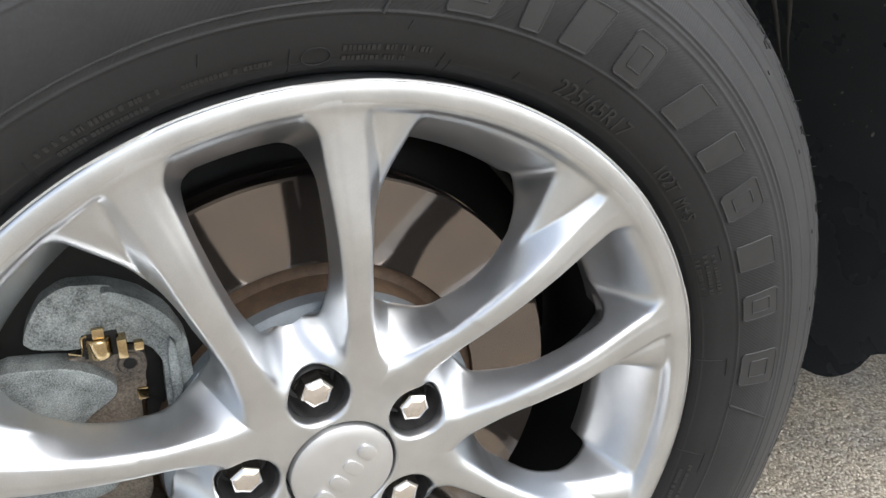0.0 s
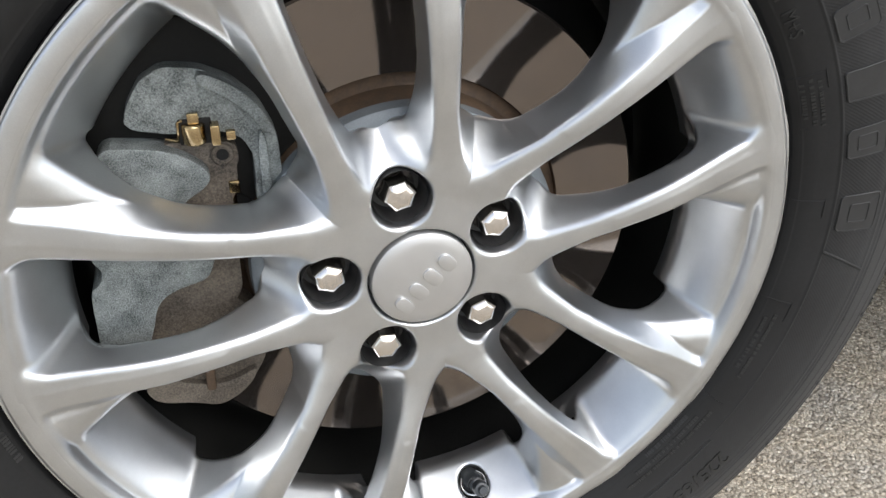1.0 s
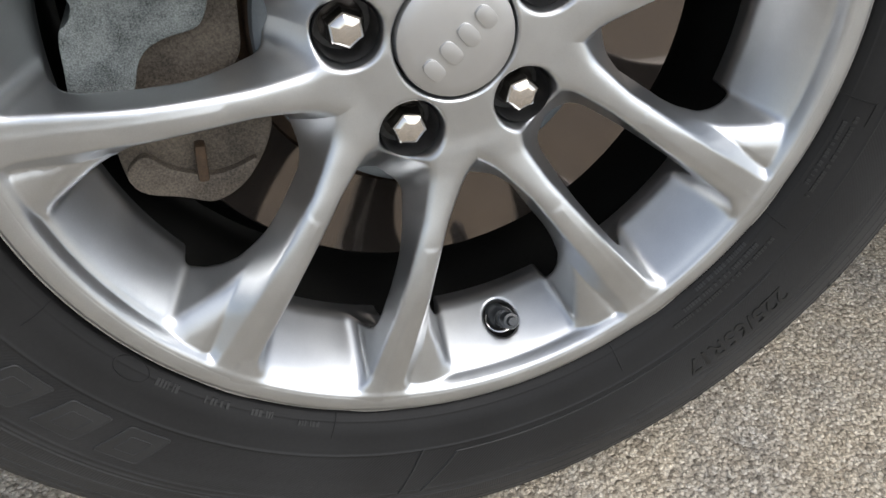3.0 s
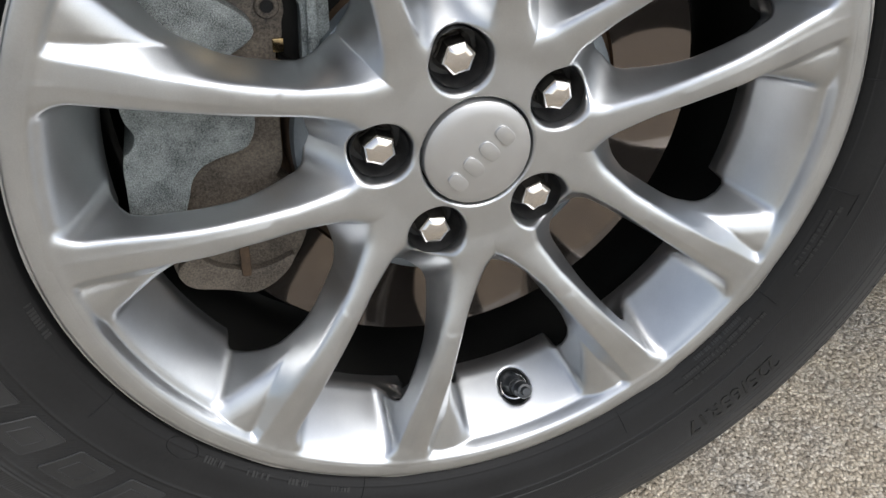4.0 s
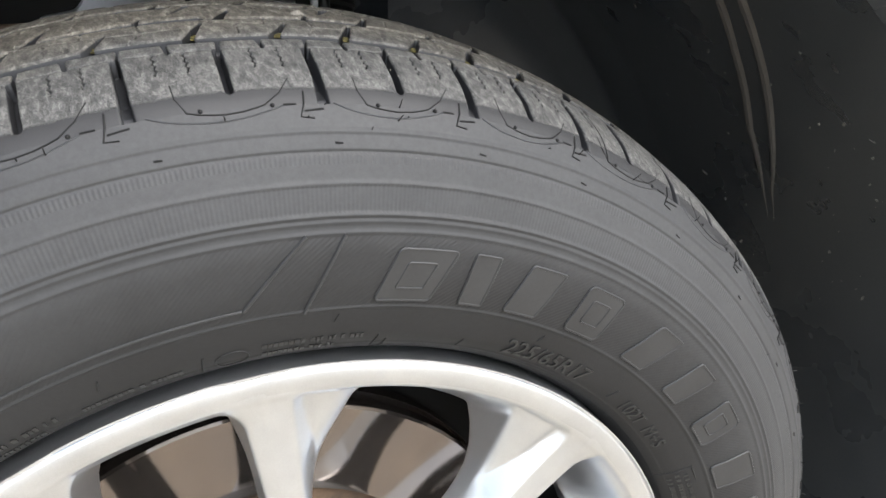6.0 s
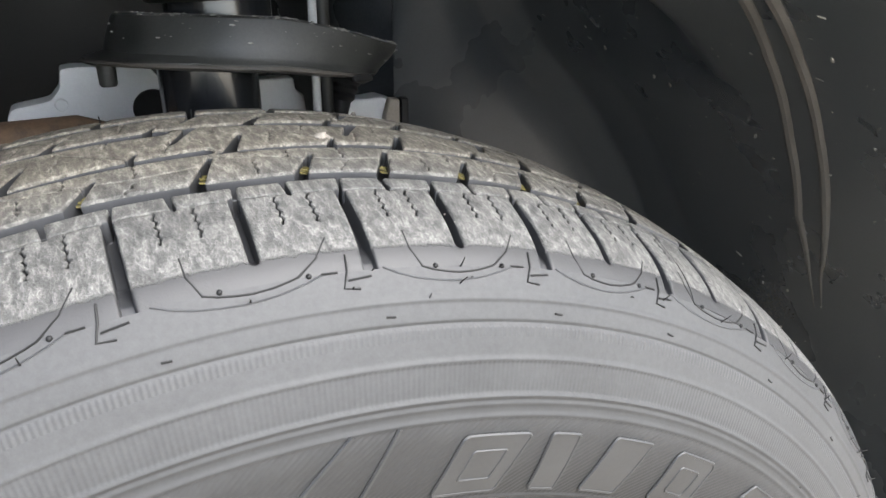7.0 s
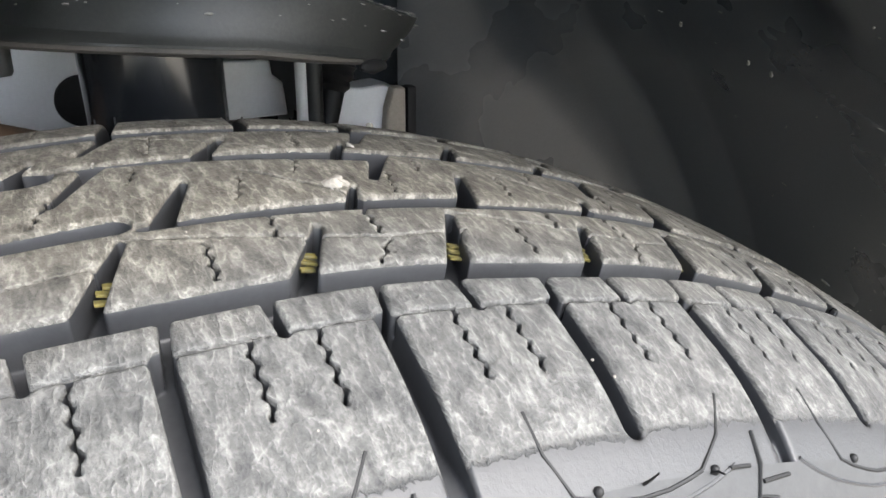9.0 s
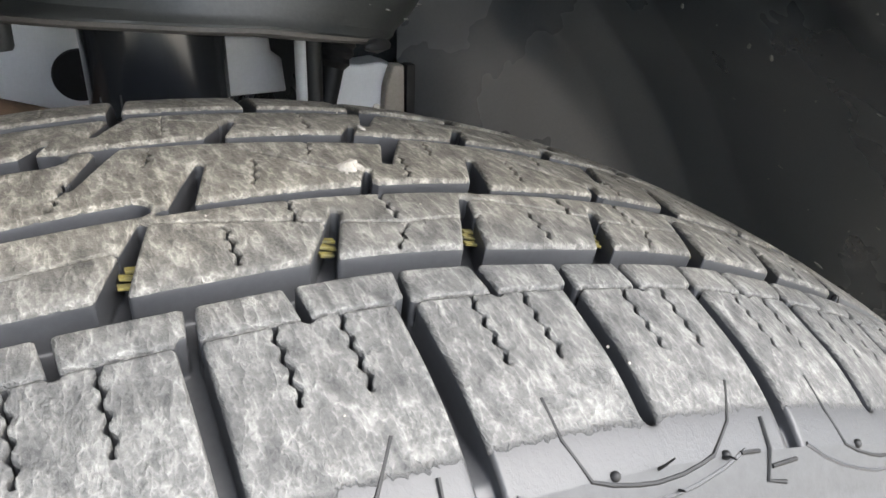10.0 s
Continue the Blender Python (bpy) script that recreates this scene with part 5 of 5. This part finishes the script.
# scalloped shoulder: pairs of curved lines, dots and small strokes in each pitch
for k, (p, q) in enumerate(zip(LATERAL, LATERAL[1:])):
    if k % 2 or p < -60:
        continue
    d = p - q
    inner = [on_tread(-0.0105, p + 0.60 * d, -0.0002), on_tread(-0.0168, p + 0.59 * d, -0.0001)]
    for r, o in ((0.3455, 0.50), (0.3446, 0.38), (0.3440, 0.22), (0.3438, 0.10), (0.3442, -0.08), (0.3450, -0.22), (0.3458, -0.32)):
        inner.append(on_wall(r, p + o * d, -0.0001))
    inner += [on_tread(-0.0178, p - 0.51 * d, -0.0001), on_tread(-0.0113, p - 0.65 * d, -0.0002)]
    part("shoulder_line", tube_bm(inner, 0.0004, 6), BLACK, tyre)
    outer = [on_wall(r, p + o * d, -0.0001) for r, o in ((0.3459, 0.92), (0.3440, 0.76), (0.3427, 0.58), (0.3419, 0.36), (0.3416, 0.18), (0.3419, 0.0), (0.3425, -0.16), (0.3440, -0.38), (0.3459, -0.57))]
    part("shoulder_line", tube_bm(outer, 0.0004, 6), GROOVE, tyre)
    part("shoulder_line", join(tube_bm([on_tread(-0.0178, p - 0.78 * d, 0.0002), on_wall(0.3458, p - 0.76 * d, 0.0002), on_wall(0.3417, p - 0.71 * d, 0.0002), on_wall(0.3412, p - 0.86 * d, 0.0002)], 0.0004, 6)), BLACK, tyre)
    part("shoulder_line", wall_line([(0.3435, p - 0.76 * d), (0.3441, p - 0.98 * d)], 0.0004), BLACK, tyre)
    part("shoulder_line", wall_line([(0.3457, p - 0.52 * d), (0.3457, p - 0.67 * d)], 0.0004), BLACK, tyre)
    for r, o in ((0.3456, 0.36), (0.3456, -0.41)):
        dot = bmesh.new()
        bmesh.ops.create_uvsphere(dot, u_segments=10, v_segments=6, radius=0.0009)
        part("vent_dot", move(dot, Matrix.Translation(on_wall(r, p + o * d))), BLACK, tyre)
    part("tick", wall_line([(0.3328, p + 0.9 * d - 0.25), (0.3330, p + 0.9 * d + 0.25)], 0.0004), BLACK, tyre)

# vent hairs left by the mould
rnd = random.Random(7)
hairs = []
for k in range(64):
    a = rnd.uniform(-75, 118)
    r, y = (rnd.uniform(0.3405, 0.3455), None) if k % 6 else (rnd.uniform(0.300, 0.338), None)
    p = Vector(on_wall(r, a))
    out = Vector((math.cos(radians(a)) * 0.8, -0.6, math.sin(radians(a)) * 0.8)).normalized()
    side = Vector((rnd.uniform(-1, 1), rnd.uniform(-1, 1), rnd.uniform(-1, 1))) * 0.0012
    long = rnd.uniform(0.0015, 0.0045) if k % 3 else 0.0008
    hairs.append(tube_bm([p - out * 0.0004, p + out * long * 0.5 + side * 0.3, p + out * long + side], lambda t: 0.00032 * (1.0 - 0.5 * t), 5))
for k in range(70):
    a = rnd.uniform(-10, 100)
    p = Vector(on_tread(2 * MID + rnd.uniform(0.008, 0.016), a))
    out = Vector((math.cos(radians(a)), 0.3, math.sin(radians(a)))).normalized()
    hairs.append(tube_bm([p - out * 0.0005, p + out * rnd.uniform(0.002, 0.005)], 0.0003, 5))
tagged(part("vent_hairs", join(*hairs), BLACK, tyre, "thin rubber hairs left by the mould"), kind="stuff")

# grit caught in the tread, yellow paint in the notches
rnd = random.Random(11)
grit = []
for k in range(26):
    a, y = rnd.gauss(82, 9), rnd.uniform(-0.010, 0.155)
    size = rnd.uniform(0.00015, 0.00032)
    bm = bmesh.new()
    bmesh.ops.create_icosphere(bm, subdivisions=1, radius=size)
    for v in bm.verts:
        v.co *= rnd.uniform(0.6, 1.3)
    grit.append(move(bm, Matrix.Translation(on_tread(y, a, size * 0.2)) @ Euler((rnd.random() * 6, rnd.random() * 6, 0)).to_matrix().to_4x4()))
CHIP = worn("pale_stone", (0.13, 0.118, 0.098), (0.27, 0.25, 0.215), 300, (0.7, 0.9), 0.0, 1500, 0.4, 0.0004)
tagged(part("grit", join(*grit), CHIP, tyre, "pale grit on the tread", smooth=False), kind="stuff")


def pebble(a, y, size, tall=0.7, seed=1):
    rnd = random.Random(seed)
    bm = bmesh.new()
    bmesh.ops.create_icosphere(bm, subdivisions=2, radius=size)
    for v in bm.verts:
        n = noise.noise(v.co * (0.9 / size) + Vector((seed, 0, 0)))
        v.co *= 1.0 + 0.75 * n + rnd.uniform(-0.12, 0.12)
        v.co.z *= tall
    m = Matrix.Translation(Vector(on_tread(y, a, size * 0.15)) + Vector((0, 0, ZC))) @ Euler((0.2 * seed, -radians(90 - a), 0.5 * seed)).to_matrix().to_4x4()
    ob = part("pebble", move(bm, m), CHIP, None, "small pale pebble stuck in the tread", smooth=False)
    return tagged(ob, "", "pebble", "pebbles in the tread")


pebble(83.25, 0.0573, 0.0023, 0.6, 1)
pebble(82.95, 0.0570, 0.0011, 0.7, 2)
pebble(81.0, 0.0860, 0.0011, 0.5, 4)
pebble(77.0, 0.1320, 0.0012, 0.7, 5)
YELLOW = worn("yellow_paint", (0.026, 0.024, 0.012), (0.15, 0.122, 0.024), 500, (0.6, 0.8), 0.0, 900, 0.3, 0.0003)
for k, (p, q) in enumerate(zip(LATERAL, LATERAL[1:])):
    if not 64 < p < 96:
        continue
    d = p - q
    p += float(np.interp(p, [66.0, 69.0, 73.95, 79.15, 84.5, 90.0], [0.36, 0.31, 0.21, 0.165, 0.035, 0.0])) * d
    for y, o, long in ((0.0303, 0.160, 0.0027), (0.0325, 0.135, 0.0034), (0.0345, 0.110, 0.0026)):
        bm = box_bm((long, 0.0016, 0.0006), (0, 0, 0), 0.0001, 1)
        m = Matrix.Translation(on_tread(y, p + o * d, -0.0034)) @ Euler((0, radians(90 - p + 9000 * (long - 0.002)), 0)).to_matrix().to_4x4()
        part("paint_stripe", move(bm, m), YELLOW, tyre, "yellow paint stripe in a notch")
